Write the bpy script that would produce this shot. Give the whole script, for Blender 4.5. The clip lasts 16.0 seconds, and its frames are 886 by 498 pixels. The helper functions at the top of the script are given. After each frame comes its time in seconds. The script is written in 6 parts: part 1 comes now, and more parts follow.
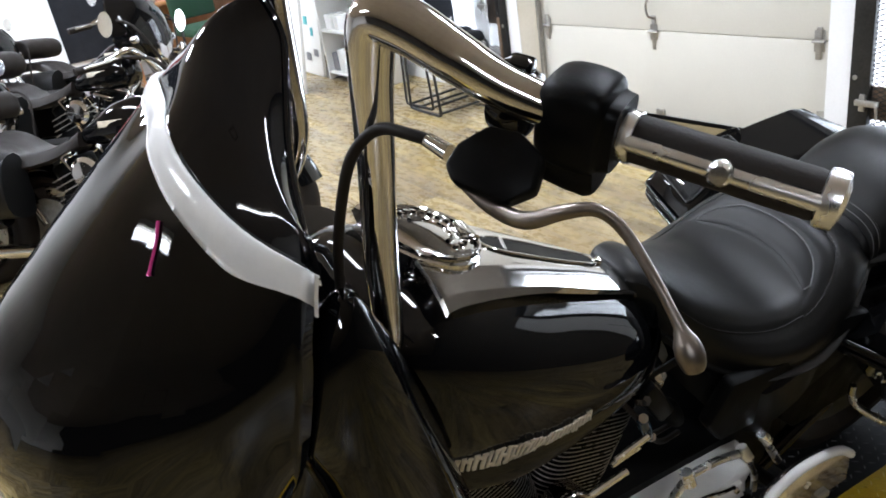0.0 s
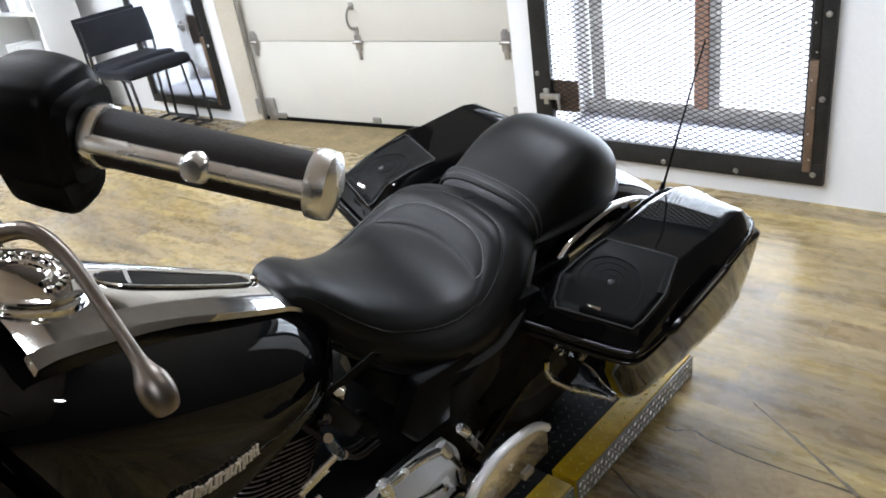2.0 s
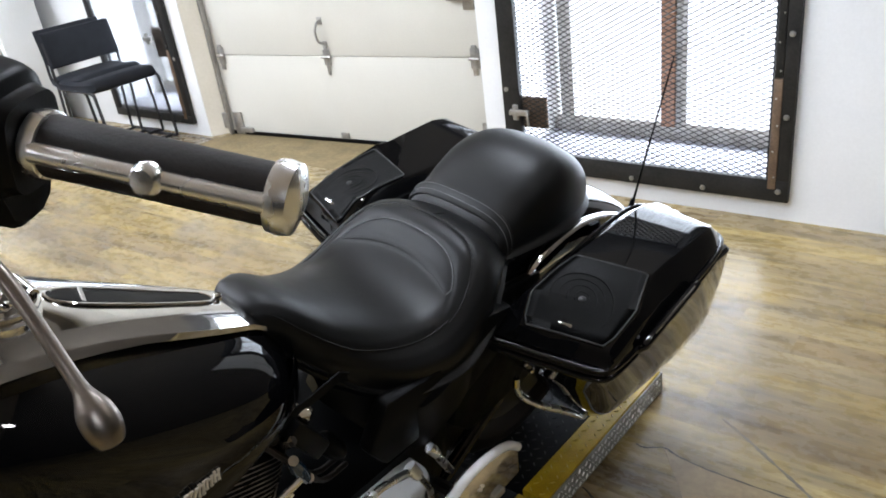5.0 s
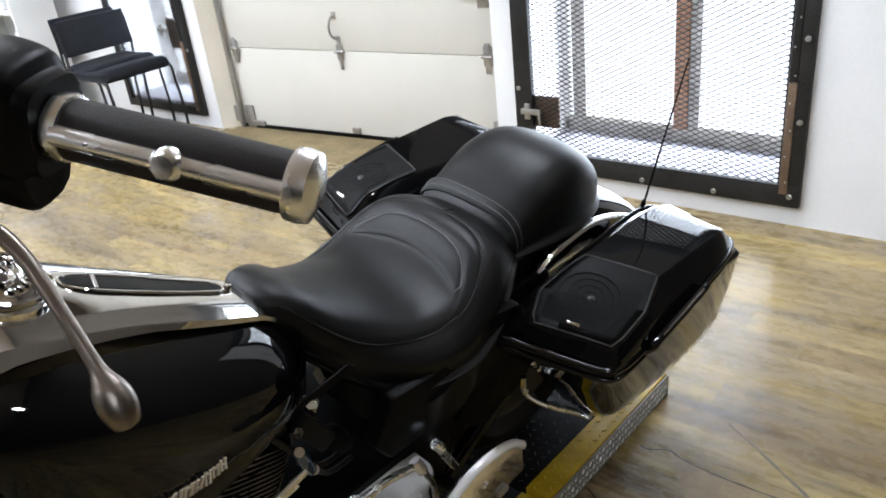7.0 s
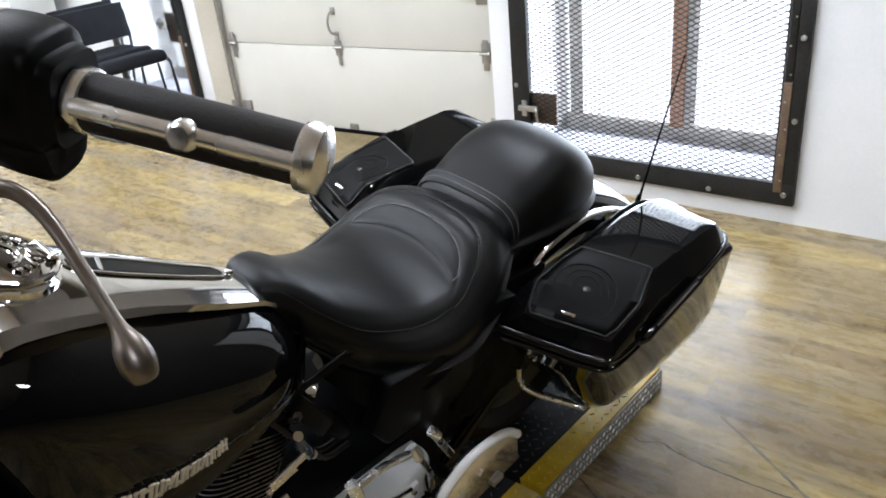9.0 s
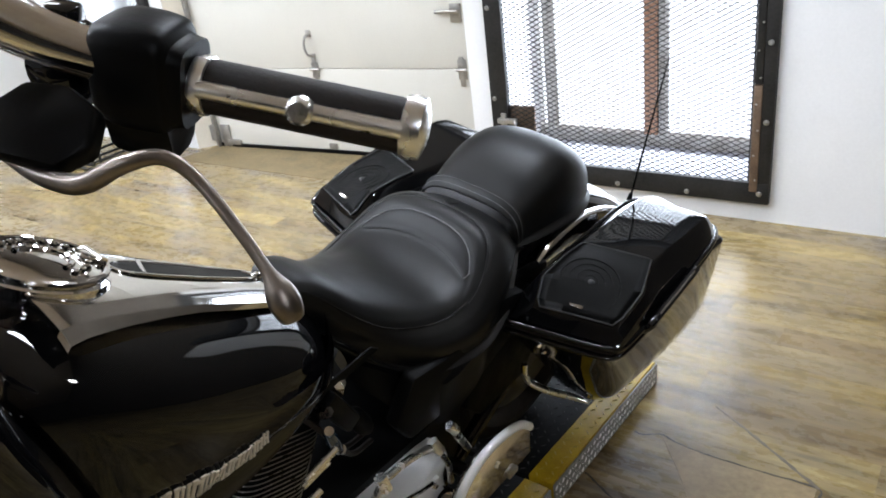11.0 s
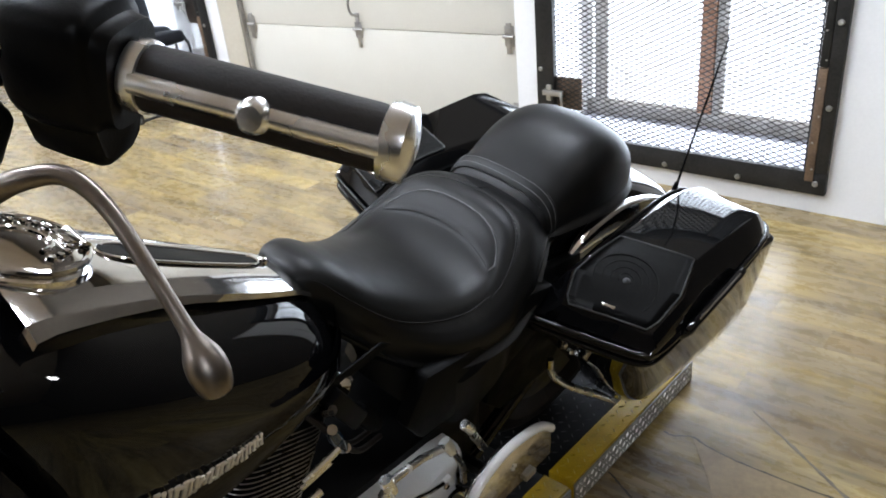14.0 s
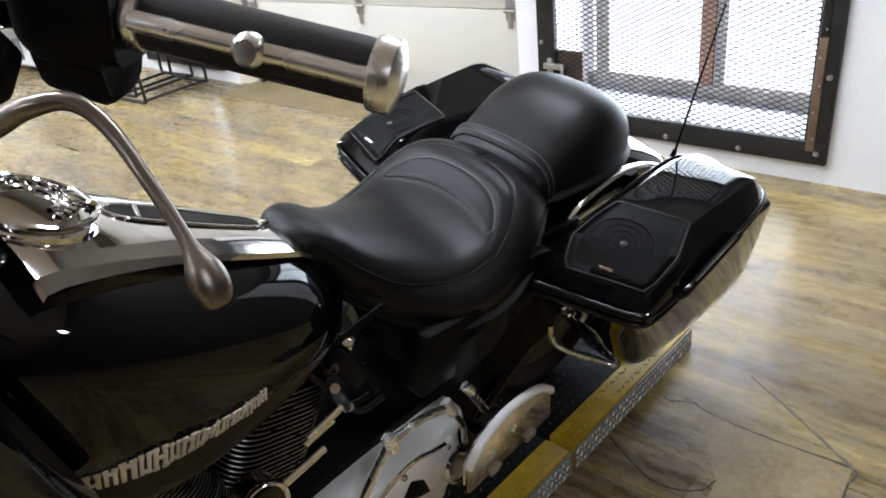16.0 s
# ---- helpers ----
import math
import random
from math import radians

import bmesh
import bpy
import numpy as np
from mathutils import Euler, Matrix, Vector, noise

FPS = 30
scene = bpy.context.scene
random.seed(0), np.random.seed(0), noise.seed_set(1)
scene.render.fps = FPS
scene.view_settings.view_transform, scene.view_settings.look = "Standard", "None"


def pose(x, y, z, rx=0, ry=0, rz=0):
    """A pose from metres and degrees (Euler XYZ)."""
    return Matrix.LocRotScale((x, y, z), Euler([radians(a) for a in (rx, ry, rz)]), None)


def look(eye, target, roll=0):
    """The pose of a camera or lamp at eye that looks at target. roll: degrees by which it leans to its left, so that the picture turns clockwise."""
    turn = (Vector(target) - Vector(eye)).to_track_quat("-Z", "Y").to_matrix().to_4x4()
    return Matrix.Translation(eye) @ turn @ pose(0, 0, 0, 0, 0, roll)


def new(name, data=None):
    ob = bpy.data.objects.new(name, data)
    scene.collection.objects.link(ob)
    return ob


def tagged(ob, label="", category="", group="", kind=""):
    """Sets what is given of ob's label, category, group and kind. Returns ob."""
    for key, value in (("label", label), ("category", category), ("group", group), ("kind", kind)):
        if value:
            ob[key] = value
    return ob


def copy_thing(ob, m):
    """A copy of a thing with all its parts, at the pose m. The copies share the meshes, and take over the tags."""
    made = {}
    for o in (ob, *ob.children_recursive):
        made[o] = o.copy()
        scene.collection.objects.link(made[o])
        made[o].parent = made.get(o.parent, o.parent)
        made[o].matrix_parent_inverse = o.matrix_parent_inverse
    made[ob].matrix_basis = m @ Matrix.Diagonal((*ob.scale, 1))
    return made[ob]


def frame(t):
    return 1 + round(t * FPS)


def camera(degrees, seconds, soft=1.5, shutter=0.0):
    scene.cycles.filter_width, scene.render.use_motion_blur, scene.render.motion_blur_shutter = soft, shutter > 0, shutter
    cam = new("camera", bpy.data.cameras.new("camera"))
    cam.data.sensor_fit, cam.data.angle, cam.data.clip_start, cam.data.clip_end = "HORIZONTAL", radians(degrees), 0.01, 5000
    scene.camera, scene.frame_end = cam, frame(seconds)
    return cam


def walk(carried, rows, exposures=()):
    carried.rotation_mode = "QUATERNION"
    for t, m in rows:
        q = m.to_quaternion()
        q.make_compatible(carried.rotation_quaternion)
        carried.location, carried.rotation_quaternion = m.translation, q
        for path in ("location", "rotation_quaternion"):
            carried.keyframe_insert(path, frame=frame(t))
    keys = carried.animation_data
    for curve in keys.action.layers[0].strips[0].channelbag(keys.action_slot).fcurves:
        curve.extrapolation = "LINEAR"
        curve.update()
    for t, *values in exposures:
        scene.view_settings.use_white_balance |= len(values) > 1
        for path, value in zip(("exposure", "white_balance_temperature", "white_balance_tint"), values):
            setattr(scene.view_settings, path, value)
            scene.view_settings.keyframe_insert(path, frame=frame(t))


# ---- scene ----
from mathutils.bvhtree import BVHTree

cam = camera(59.5, 16.0, 1.8)
PATH = [
    (0, (0.0553, 0.0416, 1.4476), (-1.1594, 0.9792, 0.7148), -9.7),
    (0.5, (0.0756, 0.0960, 1.4297), (-1.0276, 1.1568, 0.6902), -10.3),
    (1, (0.1028, 0.1368, 1.4161), (-0.8891, 1.2886, 0.6545), -10.8),
    (1.5, (0.1224, 0.1700, 1.4008), (-0.7769, 1.3872, 0.6264), -10.5),
    (2, (0.1275, 0.1913, 1.3855), (-0.6978, 1.4595, 0.6111), -9.1),
    (2.5, (0.1309, 0.2023, 1.3846), (-0.6809, 1.4875, 0.6239), -8.9),
    (3, (0.1318, 0.2074, 1.3821), (-0.6639, 1.5045, 0.6239), -8.9),
    (3.5, (0.1207, 0.2099, 1.3881), (-0.6604, 1.5147, 0.6290), -8.7),
    (4, (0.1198, 0.2099, 1.3838), (-0.6494, 1.5257, 0.6307), -8.7),
    (6.5, (0.1080, 0.2065, 1.3719), (-0.6715, 1.5147, 0.6162), -6.6),
    (7, (0.1122, 0.2048, 1.3736), (-0.6706, 1.5113, 0.6188), -6.7),
    (7.5, (0.1165, 0.1981, 1.3736), (-0.6655, 1.5062, 0.6205), -6.4),
    (8, (0.1224, 0.1921, 1.3744), (-0.6681, 1.4968, 0.6230), -6.2),
    (8.5, (0.1232, 0.1930, 1.3719), (-0.6596, 1.4951, 0.6103), -6),
    (11, (0.0842, 0.0960, 1.3651), (-0.6392, 1.4535, 0.6409), -7.4),
    (11.5, (0.0867, 0.1249, 1.3719), (-0.6332, 1.4773, 0.6341), -6.5),
    (12, (0.0799, 0.1802, 1.3727), (-0.7259, 1.4748, 0.6213), -6.3),
    (12.5, (0.0688, 0.1963, 1.3702), (-0.7497, 1.4799, 0.6120), -5.6),
    (13, (0.0587, 0.1938, 1.3668), (-0.7514, 1.4824, 0.6086), -5.2),
    (13.5, (0.0578, 0.1938, 1.3642), (-0.7438, 1.4849, 0.6009), -5.4),
    (14, (0.0629, 0.1997, 1.3583), (-0.7293, 1.4824, 0.5721), -5.9),
    (14.5, (0.0595, 0.1836, 1.3583), (-0.7667, 1.4442, 0.5712), -5.6),
    (15, (0.0612, 0.1785, 1.3549), (-0.7727, 1.4314, 0.5653), -5.3),
    (15.5, (0.0723, 0.1717, 1.3489), (-0.7548, 1.4102, 0.5295), -6.2),
    (16, (0.0842, 0.1759, 1.3438), (-0.7097, 1.4340, 0.5219), -6.7),
]
walk(cam, [(t, look(eye, target, roll)) for t, eye, target, roll in PATH])

# ---- light ----
world = bpy.data.worlds.new("world")
scene.world = world
world.use_nodes = True
wn, wl = world.node_tree.nodes, world.node_tree.links
sky = wn.new("ShaderNodeTexSky")
sky.sky_type, sky.sun_disc = "NISHITA", False
sky.sun_elevation, sky.sun_rotation = radians(35), radians(40)
wn["Background"].inputs[1].default_value = 0.12
wl.new(sky.outputs[0], wn["Background"].inputs[0])
scene.view_settings.exposure = 0.7


def area_lamp(name, power, sx, sy, m, colour=(1, 1, 1)):
    data = bpy.data.lights.new(name, "AREA")
    data.shape, data.size, data.size_y, data.energy, data.color = "RECTANGLE", sx, sy, power, colour
    ob = new(name, data)
    ob.matrix_world = m
    return ob


# ---- materials ----
def node_material(name, rough=0.5, metal=0.0, spec=0.5, coat=0.0):
    m = bpy.data.materials.new(name)
    m.use_nodes = True
    n, l = m.node_tree.nodes, m.node_tree.links
    p = n["Principled BSDF"]
    p.inputs["Roughness"].default_value, p.inputs["Metallic"].default_value = rough, metal
    p.inputs["Specular IOR Level"].default_value, p.inputs["Coat Weight"].default_value = spec, coat
    return m, n, l, p


def coords(n, l, scale=(1, 1, 1), kind="Object"):
    c, mp = n.new("ShaderNodeTexCoord"), n.new("ShaderNodeMapping")
    mp.inputs["Scale"].default_value = scale
    l.new(c.outputs[kind], mp.inputs[0])
    return mp.outputs[0]


def noise_tex(n, l, vec, scale, detail=4.0, rough=0.55):
    t = n.new("ShaderNodeTexNoise")
    t.inputs["Scale"].default_value, t.inputs["Detail"].default_value, t.inputs["Roughness"].default_value = scale, detail, rough
    l.new(vec, t.inputs["Vector"])
    return t.outputs["Fac"]


def ramp(n, l, fac, stops):
    r = n.new("ShaderNodeValToRGB")
    e = r.color_ramp.elements
    while len(e) < len(stops):
        e.new(0.5)
    for k, (pos, col) in zip(e, stops):
        k.position, k.color = pos, (*col, 1) if len(col) == 3 else col
    l.new(fac, r.inputs[0])
    return r.outputs[0]


def bump(n, l, p, height, strength, dist=0.002):
    b = n.new("ShaderNodeBump")
    b.inputs["Strength"].default_value, b.inputs["Distance"].default_value = strength, dist
    l.new(height, b.inputs["Height"])
    l.new(b.outputs[0], p.inputs["Normal"])
    return b


def worn(name, c0, c1, rough=(0.3, 0.6), metal=0.0, scale=6.0, fine=120.0, bumps=0.1, spec=0.5, coat=0.0, dist=0.002):
    """A surface whose colour and gloss vary at two scales, with fine relief."""
    m, n, l, p = node_material(name, 0.5, metal, spec, coat)
    vec = coords(n, l)
    big, small = noise_tex(n, l, vec, scale), noise_tex(n, l, vec, fine, 2.0)
    mix = n.new("ShaderNodeMath")
    mix.operation = "MULTIPLY_ADD"
    mix.inputs[1].default_value = 0.35
    l.new(small, mix.inputs[0])
    half = n.new("ShaderNodeMath")
    half.operation = "MULTIPLY"
    half.inputs[1].default_value = 0.65
    l.new(big, half.inputs[0])
    l.new(half.outputs[0], mix.inputs[2])
    l.new(ramp(n, l, mix.outputs[0], [(0.32, c0), (0.68, c1)]), p.inputs["Base Color"])
    rr = n.new("ShaderNodeMapRange")
    rr.inputs["From Min"].default_value, rr.inputs["From Max"].default_value = 0.3, 0.7
    rr.inputs["To Min"].default_value, rr.inputs["To Max"].default_value = rough
    l.new(big, rr.inputs["Value"])
    l.new(rr.outputs[0], p.inputs["Roughness"])
    if bumps:
        bump(n, l, p, small, bumps, dist)
    return m


black_paint = worn("black_paint", (0.0015, 0.0015, 0.002), (0.003, 0.003, 0.003), (0.015, 0.035), scale=9, fine=300, bumps=0.002, spec=0.5, dist=0.001)
black_paint.node_tree.nodes["Principled BSDF"].inputs["IOR"].default_value = 1.4
chrome = worn("chrome", (0.62, 0.61, 0.6), (0.75, 0.74, 0.73), (0.03, 0.1), 1.0, 14, 240, 0.006, dist=0.001)
polished_trim = worn("polished_trim", (0.78, 0.78, 0.77), (0.9, 0.9, 0.89), (0.16, 0.34), 1.0, 22, 200, 0.02, dist=0.001)
brushed_metal = worn("brushed_metal", (0.38, 0.36, 0.34), (0.52, 0.5, 0.47), (0.22, 0.4), 1.0, 20, 200, 0.03, dist=0.001)
black_metal = worn("black_metal", (0.008, 0.008, 0.009), (0.018, 0.018, 0.019), (0.3, 0.5), 0.0, 12, 200, 0.05, 0.5)
black_plastic = worn("black_plastic", (0.0012, 0.0012, 0.0014), (0.003, 0.0029, 0.0029), (0.32, 0.48), 0.0, 10, 420, 0.12, 0.09, dist=0.001)
seam_thread = worn("seam_thread", (0.06, 0.06, 0.06), (0.13, 0.13, 0.13), (0.45, 0.6), 0.0, 60, 500, 0.1, 0.4)
rubber = worn("rubber", (0.008, 0.006, 0.005), (0.016, 0.012, 0.01), (0.45, 0.65), 0.0, 15, 350, 0.15, 0.2)
smoked_plastic = worn("smoked_plastic", (0.002, 0.0022, 0.003), (0.004, 0.0045, 0.006), (0.03, 0.06), 0.0, 7, 200, 0.003, 0.4)
satin_silver = worn("satin_silver", (0.84, 0.84, 0.83), (0.9, 0.9, 0.89), (0.12, 0.22), 0.1, 30, 200, 0.02, dist=0.001)
lever_metal = worn("lever_metal", (0.16, 0.135, 0.115), (0.27, 0.235, 0.205), (0.3, 0.42), 1.0, 30, 200, 0.03, dist=0.001)
# near-black colour for unseen walls, so that little light bounces off them
dark_unseen_wall = worn("dark_unseen_wall", (0.03, 0.027, 0.024), (0.045, 0.04, 0.035), (0.6, 0.8), 0.0, 3, 90, 0.1, 0.2)
# dim colour for the unseen front wall parts, to hold reflections down
dim_unseen_wall = worn("dim_unseen_wall", (0.075, 0.064, 0.052), (0.1, 0.087, 0.072), (0.6, 0.8), 0.0, 3, 90, 0.1, 0.2)
threshold_mat = worn("threshold_mat", (0.15, 0.11, 0.055), (0.29, 0.225, 0.125), (0.6, 0.8), 0.0, 9, 60, 0.3, 0.2)
silver_letters = worn("silver_letters", (0.6, 0.54, 0.44), (0.76, 0.69, 0.58), (0.3, 0.45), 0.2, 40, 300, 0.02)
engine_black = worn("engine_black", (0.0015, 0.0015, 0.0015), (0.004, 0.004, 0.004), (0.4, 0.6), 0.0, 25, 260, 0.1, 0.06)
grille_black = worn("grille_black", (0.001, 0.001, 0.001), (0.006, 0.006, 0.006), (0.5, 0.65), 0.0, 26, 900, 0.5, 0.1, dist=0.0015)
grille_edge = worn("grille_edge", (0.02, 0.02, 0.02), (0.05, 0.05, 0.05), (0.3, 0.45), 0.3, 26, 400, 0.05, 0.4)
white_plaster = worn("white_plaster", (0.73, 0.73, 0.73), (0.8, 0.8, 0.8), (0.5, 0.7), 0.0, 2.2, 90, 0.12, 0.3)
reveal_paint = worn("reveal_paint", (0.62, 0.57, 0.47), (0.72, 0.67, 0.57), (0.45, 0.65), 0.0, 3, 60, 0.1, 0.3)
door_paint = worn("door_paint", (0.6, 0.58, 0.52), (0.67, 0.65, 0.585), (0.35, 0.55), 0.0, 1.6, 140, 0.06, 0.4)
galvanised = worn("galvanised", (0.3, 0.29, 0.27), (0.5, 0.48, 0.45), (0.3, 0.5), 0.8, 30, 200, 0.1)
dark_steel = worn("dark_steel", (0.009, 0.009, 0.009), (0.03, 0.028, 0.026), (0.45, 0.65), 0.2, 14, 120, 0.2, 0.35)
rust_steel = worn("rust_steel", (0.07, 0.045, 0.03), (0.2, 0.13, 0.08), (0.5, 0.75), 0.2, 18, 120, 0.3)
mesh_steel = worn("mesh_steel", (0.02, 0.018, 0.017), (0.05, 0.045, 0.04), (0.45, 0.65), 0.2, 20, 200, 0.05, 0.3)
sill_stone = worn("sill_stone", (0.16, 0.14, 0.12), (0.4, 0.38, 0.36), (0.6, 0.8), 0.0, 14, 90, 0.3)
sill_paint = worn("sill_paint", (0.2, 0.2, 0.225), (0.34, 0.34, 0.375), (0.5, 0.7), 0.0, 9, 90, 0.15)
brown_wood = worn("brown_wood", (0.24, 0.11, 0.06), (0.36, 0.18, 0.1), (0.4, 0.6), 0.0, 10, 120, 0.1)
black_fabric = worn("black_fabric", (0.008, 0.009, 0.012), (0.018, 0.019, 0.023), (0.75, 0.9), 0.0, 12, 600, 0.3, 0.2)
yellow_paint = worn("yellow_paint", (0.33, 0.2, 0.004), (0.54, 0.36, 0.008), (0.35, 0.55), 0.0, 14, 180, 0.15)
plate_silver = worn("plate_silver", (0.16, 0.15, 0.13), (0.34, 0.33, 0.3), (0.3, 0.5), 0.35, 22, 200, 0.1)
plate_black = worn("plate_black", (0.003, 0.003, 0.003), (0.007, 0.007, 0.007), (0.35, 0.55), 0.0, 14, 180, 0.1, 0.12)
tread_dark = worn("tread_dark", (0.02, 0.02, 0.02), (0.06, 0.06, 0.06), (0.3, 0.45), 0.3, 30, 200, 0.05, 0.3)
tread_silver = worn("tread_silver", (0.6, 0.59, 0.56), (0.85, 0.84, 0.8), (0.25, 0.4), 0.5, 30, 200, 0.05)
tread_yellow = worn("tread_yellow", (0.4, 0.27, 0.02), (0.62, 0.46, 0.09), (0.25, 0.4), 0.1, 40, 200, 0.05)
white_laminate = worn("white_laminate", (0.74, 0.74, 0.72), (0.8, 0.8, 0.78), (0.3, 0.45), 0.0, 4, 150, 0.03)
red_cloth = worn("red_cloth", (0.2, 0.01, 0.012), (0.35, 0.02, 0.02), (0.7, 0.9), 0.0, 8, 200, 0.2)
teal_print = worn("teal_print", (0.05, 0.3, 0.33), (0.1, 0.42, 0.45), (0.4, 0.6), 0.0, 9, 200, 0.02)
grey_print = worn("grey_print", (0.1, 0.1, 0.11), (0.25, 0.25, 0.26), (0.4, 0.6), 0.0, 9, 200, 0.02)
pink_tag = worn("pink_tag", (0.55, 0.03, 0.2), (0.7, 0.06, 0.3), (0.4, 0.5), 0.0, 30, 200, 0.02)
blue_paint = worn("blue_paint", (0.006, 0.018, 0.034), (0.01, 0.03, 0.055), (0.05, 0.1), 0.0, 8, 200, 0.005, coat=0.6)
wood_desk = worn("wood_desk", (0.3, 0.13, 0.05), (0.42, 0.2, 0.09), (0.35, 0.5), 0.0, 9, 120, 0.08)
green_cloth = worn("green_cloth", (0.006, 0.03, 0.015), (0.01, 0.05, 0.022), (0.7, 0.9), 0.0, 9, 200, 0.2)
crack_dark = worn("crack_dark", (0.02, 0.017, 0.013), (0.05, 0.042, 0.03), (0.7, 0.9), 0.0, 20, 200, 0.2)
crack_soft = worn("crack_soft", (0.1, 0.08, 0.055), (0.2, 0.16, 0.11), (0.6, 0.8), 0.0, 20, 200, 0.2)
bare_patch = worn("bare_patch", (0.2, 0.14, 0.07), (0.42, 0.31, 0.16), (0.28, 0.45), 0.0, 9, 60, 0.15, 0.4)
ceiling_paint = worn("ceiling_paint", (0.5, 0.435, 0.38), (0.6, 0.525, 0.465), (0.6, 0.8), 0.0, 2, 60, 0.2, 0.2)


def leather_material():
    m, n, l, p = node_material("black_leather", 0.4, 0.0, 0.25)
    vec = coords(n, l)
    v = n.new("ShaderNodeTexVoronoi")
    v.feature, v.inputs["Scale"].default_value = "DISTANCE_TO_EDGE", 420.0
    l.new(vec, v.inputs["Vector"])
    big = noise_tex(n, l, vec, 7.0)
    l.new(ramp(n, l, big, [(0.3, (0.0016, 0.0016, 0.0017)), (0.7, (0.003, 0.0029, 0.0028))]), p.inputs["Base Color"])
    rr = n.new("ShaderNodeMapRange")
    rr.inputs["From Min"].default_value, rr.inputs["From Max"].default_value = 0.3, 0.7
    rr.inputs["To Min"].default_value, rr.inputs["To Max"].default_value = 0.4, 0.52
    l.new(big, rr.inputs["Value"])
    l.new(rr.outputs[0], p.inputs["Roughness"])
    add = n.new("ShaderNodeMath")
    add.operation = "MULTIPLY_ADD"
    add.inputs[1].default_value = 0.5
    l.new(v.outputs["Distance"], add.inputs[0])
    l.new(noise_tex(n, l, vec, 60.0), add.inputs[2])
    bump(n, l, p, add.outputs[0], 0.22, 0.0015)
    return m


def floor_material():
    """Worn wood-look planks: each takes its own tone, blotched and scuffed, with fine long grain."""
    m, n, l, p = node_material("floor_planks", 0.4, 0.0, 0.45)
    info = n.new("ShaderNodeObjectInfo")
    geo = n.new("ShaderNodeNewGeometry")
    total, pick = n.new("ShaderNodeMath"), n.new("ShaderNodeMath")
    pick.operation = "FRACT"
    l.new(info.outputs["Random"], total.inputs[0])
    l.new(geo.outputs["Random Per Island"], total.inputs[1])
    l.new(total.outputs[0], pick.inputs[0])
    comb = n.new("ShaderNodeCombineXYZ")
    for k in range(3):
        l.new(pick.outputs[0], comb.inputs[k])

    def shifted(scale):
        off = n.new("ShaderNodeVectorMath")
        off.operation = "MULTIPLY_ADD"
        off.inputs[1].default_value = (37.0, 51.0, 23.0)
        l.new(comb.outputs[0], off.inputs[0])
        l.new(coords(n, l, scale), off.inputs[2])
        return off.outputs[0]

    def times(a, b, amount):
        mul = n.new("ShaderNodeMixRGB")
        mul.blend_type, mul.inputs[0].default_value = "MULTIPLY", amount
        l.new(a, mul.inputs[1])
        l.new(b, mul.inputs[2])
        return mul.outputs[0]

    blotch = noise_tex(n, l, shifted((0.55, 4.6, 1.0)), 3.6, 6.0, 0.62)
    spots = noise_tex(n, l, shifted((1.0, 1.8, 1.0)), 17.0, 5.0, 0.65)
    grain = noise_tex(n, l, shifted((1.0, 14.0, 1.0)), 14.0, 4.0, 0.6)
    tone = ramp(n, l, pick.outputs[0], [(0.0, (0.4, 0.295, 0.12)), (0.25, (0.48, 0.37, 0.165)), (0.5, (0.39, 0.3, 0.15)), (0.75, (0.3, 0.22, 0.11)), (1.0, (0.36, 0.285, 0.16))])
    col = times(tone, ramp(n, l, blotch, [(0.34, (0.38, 0.36, 0.36)), (0.47, (0.8, 0.78, 0.76)), (0.64, (1.2, 1.19, 1.14))]), 1.0)
    col = times(col, ramp(n, l, spots, [(0.33, (0.55, 0.52, 0.5)), (0.48, (0.95, 0.95, 0.95)), (0.7, (1.1, 1.1, 1.1))]), 0.28)
    col = times(col, ramp(n, l, grain, [(0.35, (0.78, 0.77, 0.76)), (0.6, (1.0, 1.0, 1.0))]), 0.7)
    scuff = noise_tex(n, l, geo.outputs["Position"], 1.9, 6.0, 0.65)
    mix = n.new("ShaderNodeMixRGB")
    mix.inputs[2].default_value = (0.2, 0.18, 0.16, 1)
    l.new(ramp(n, l, scuff, [(0.5, (0, 0, 0)), (0.7, (0.65, 0.65, 0.65))]), mix.inputs[0])
    l.new(col, mix.inputs[1])
    l.new(times(mix.outputs[0], ramp(n, l, blotch, [(0.0, (0.86, 0.86, 0.86)), (1.0, (0.9, 0.9, 0.9))]), 1.0), p.inputs["Base Color"])
    rr = n.new("ShaderNodeMapRange")
    rr.inputs["From Min"].default_value, rr.inputs["From Max"].default_value = 0.3, 0.7
    rr.inputs["To Min"].default_value, rr.inputs["To Max"].default_value = 0.17, 0.4
    l.new(spots, rr.inputs["Value"])
    l.new(rr.outputs[0], p.inputs["Roughness"])
    bump(n, l, p, grain, 0.12, 0.0012)
    return m


def glow_material(name, colour, strength):
    m, n, l, p = node_material(name)
    p.inputs["Base Color"].default_value = (*colour, 1)
    p.inputs["Emission Color"].default_value, p.inputs["Emission Strength"].default_value = (*colour, 1), strength
    return m


leather, floor_wood = leather_material(), floor_material()
daylight_glow = glow_material("daylight_glow", (0.88, 0.93, 1.0), 1.05)
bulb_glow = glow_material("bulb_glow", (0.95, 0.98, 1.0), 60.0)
tube_glow = glow_material("tube_glow", (0.95, 0.98, 1.0), 12.0)


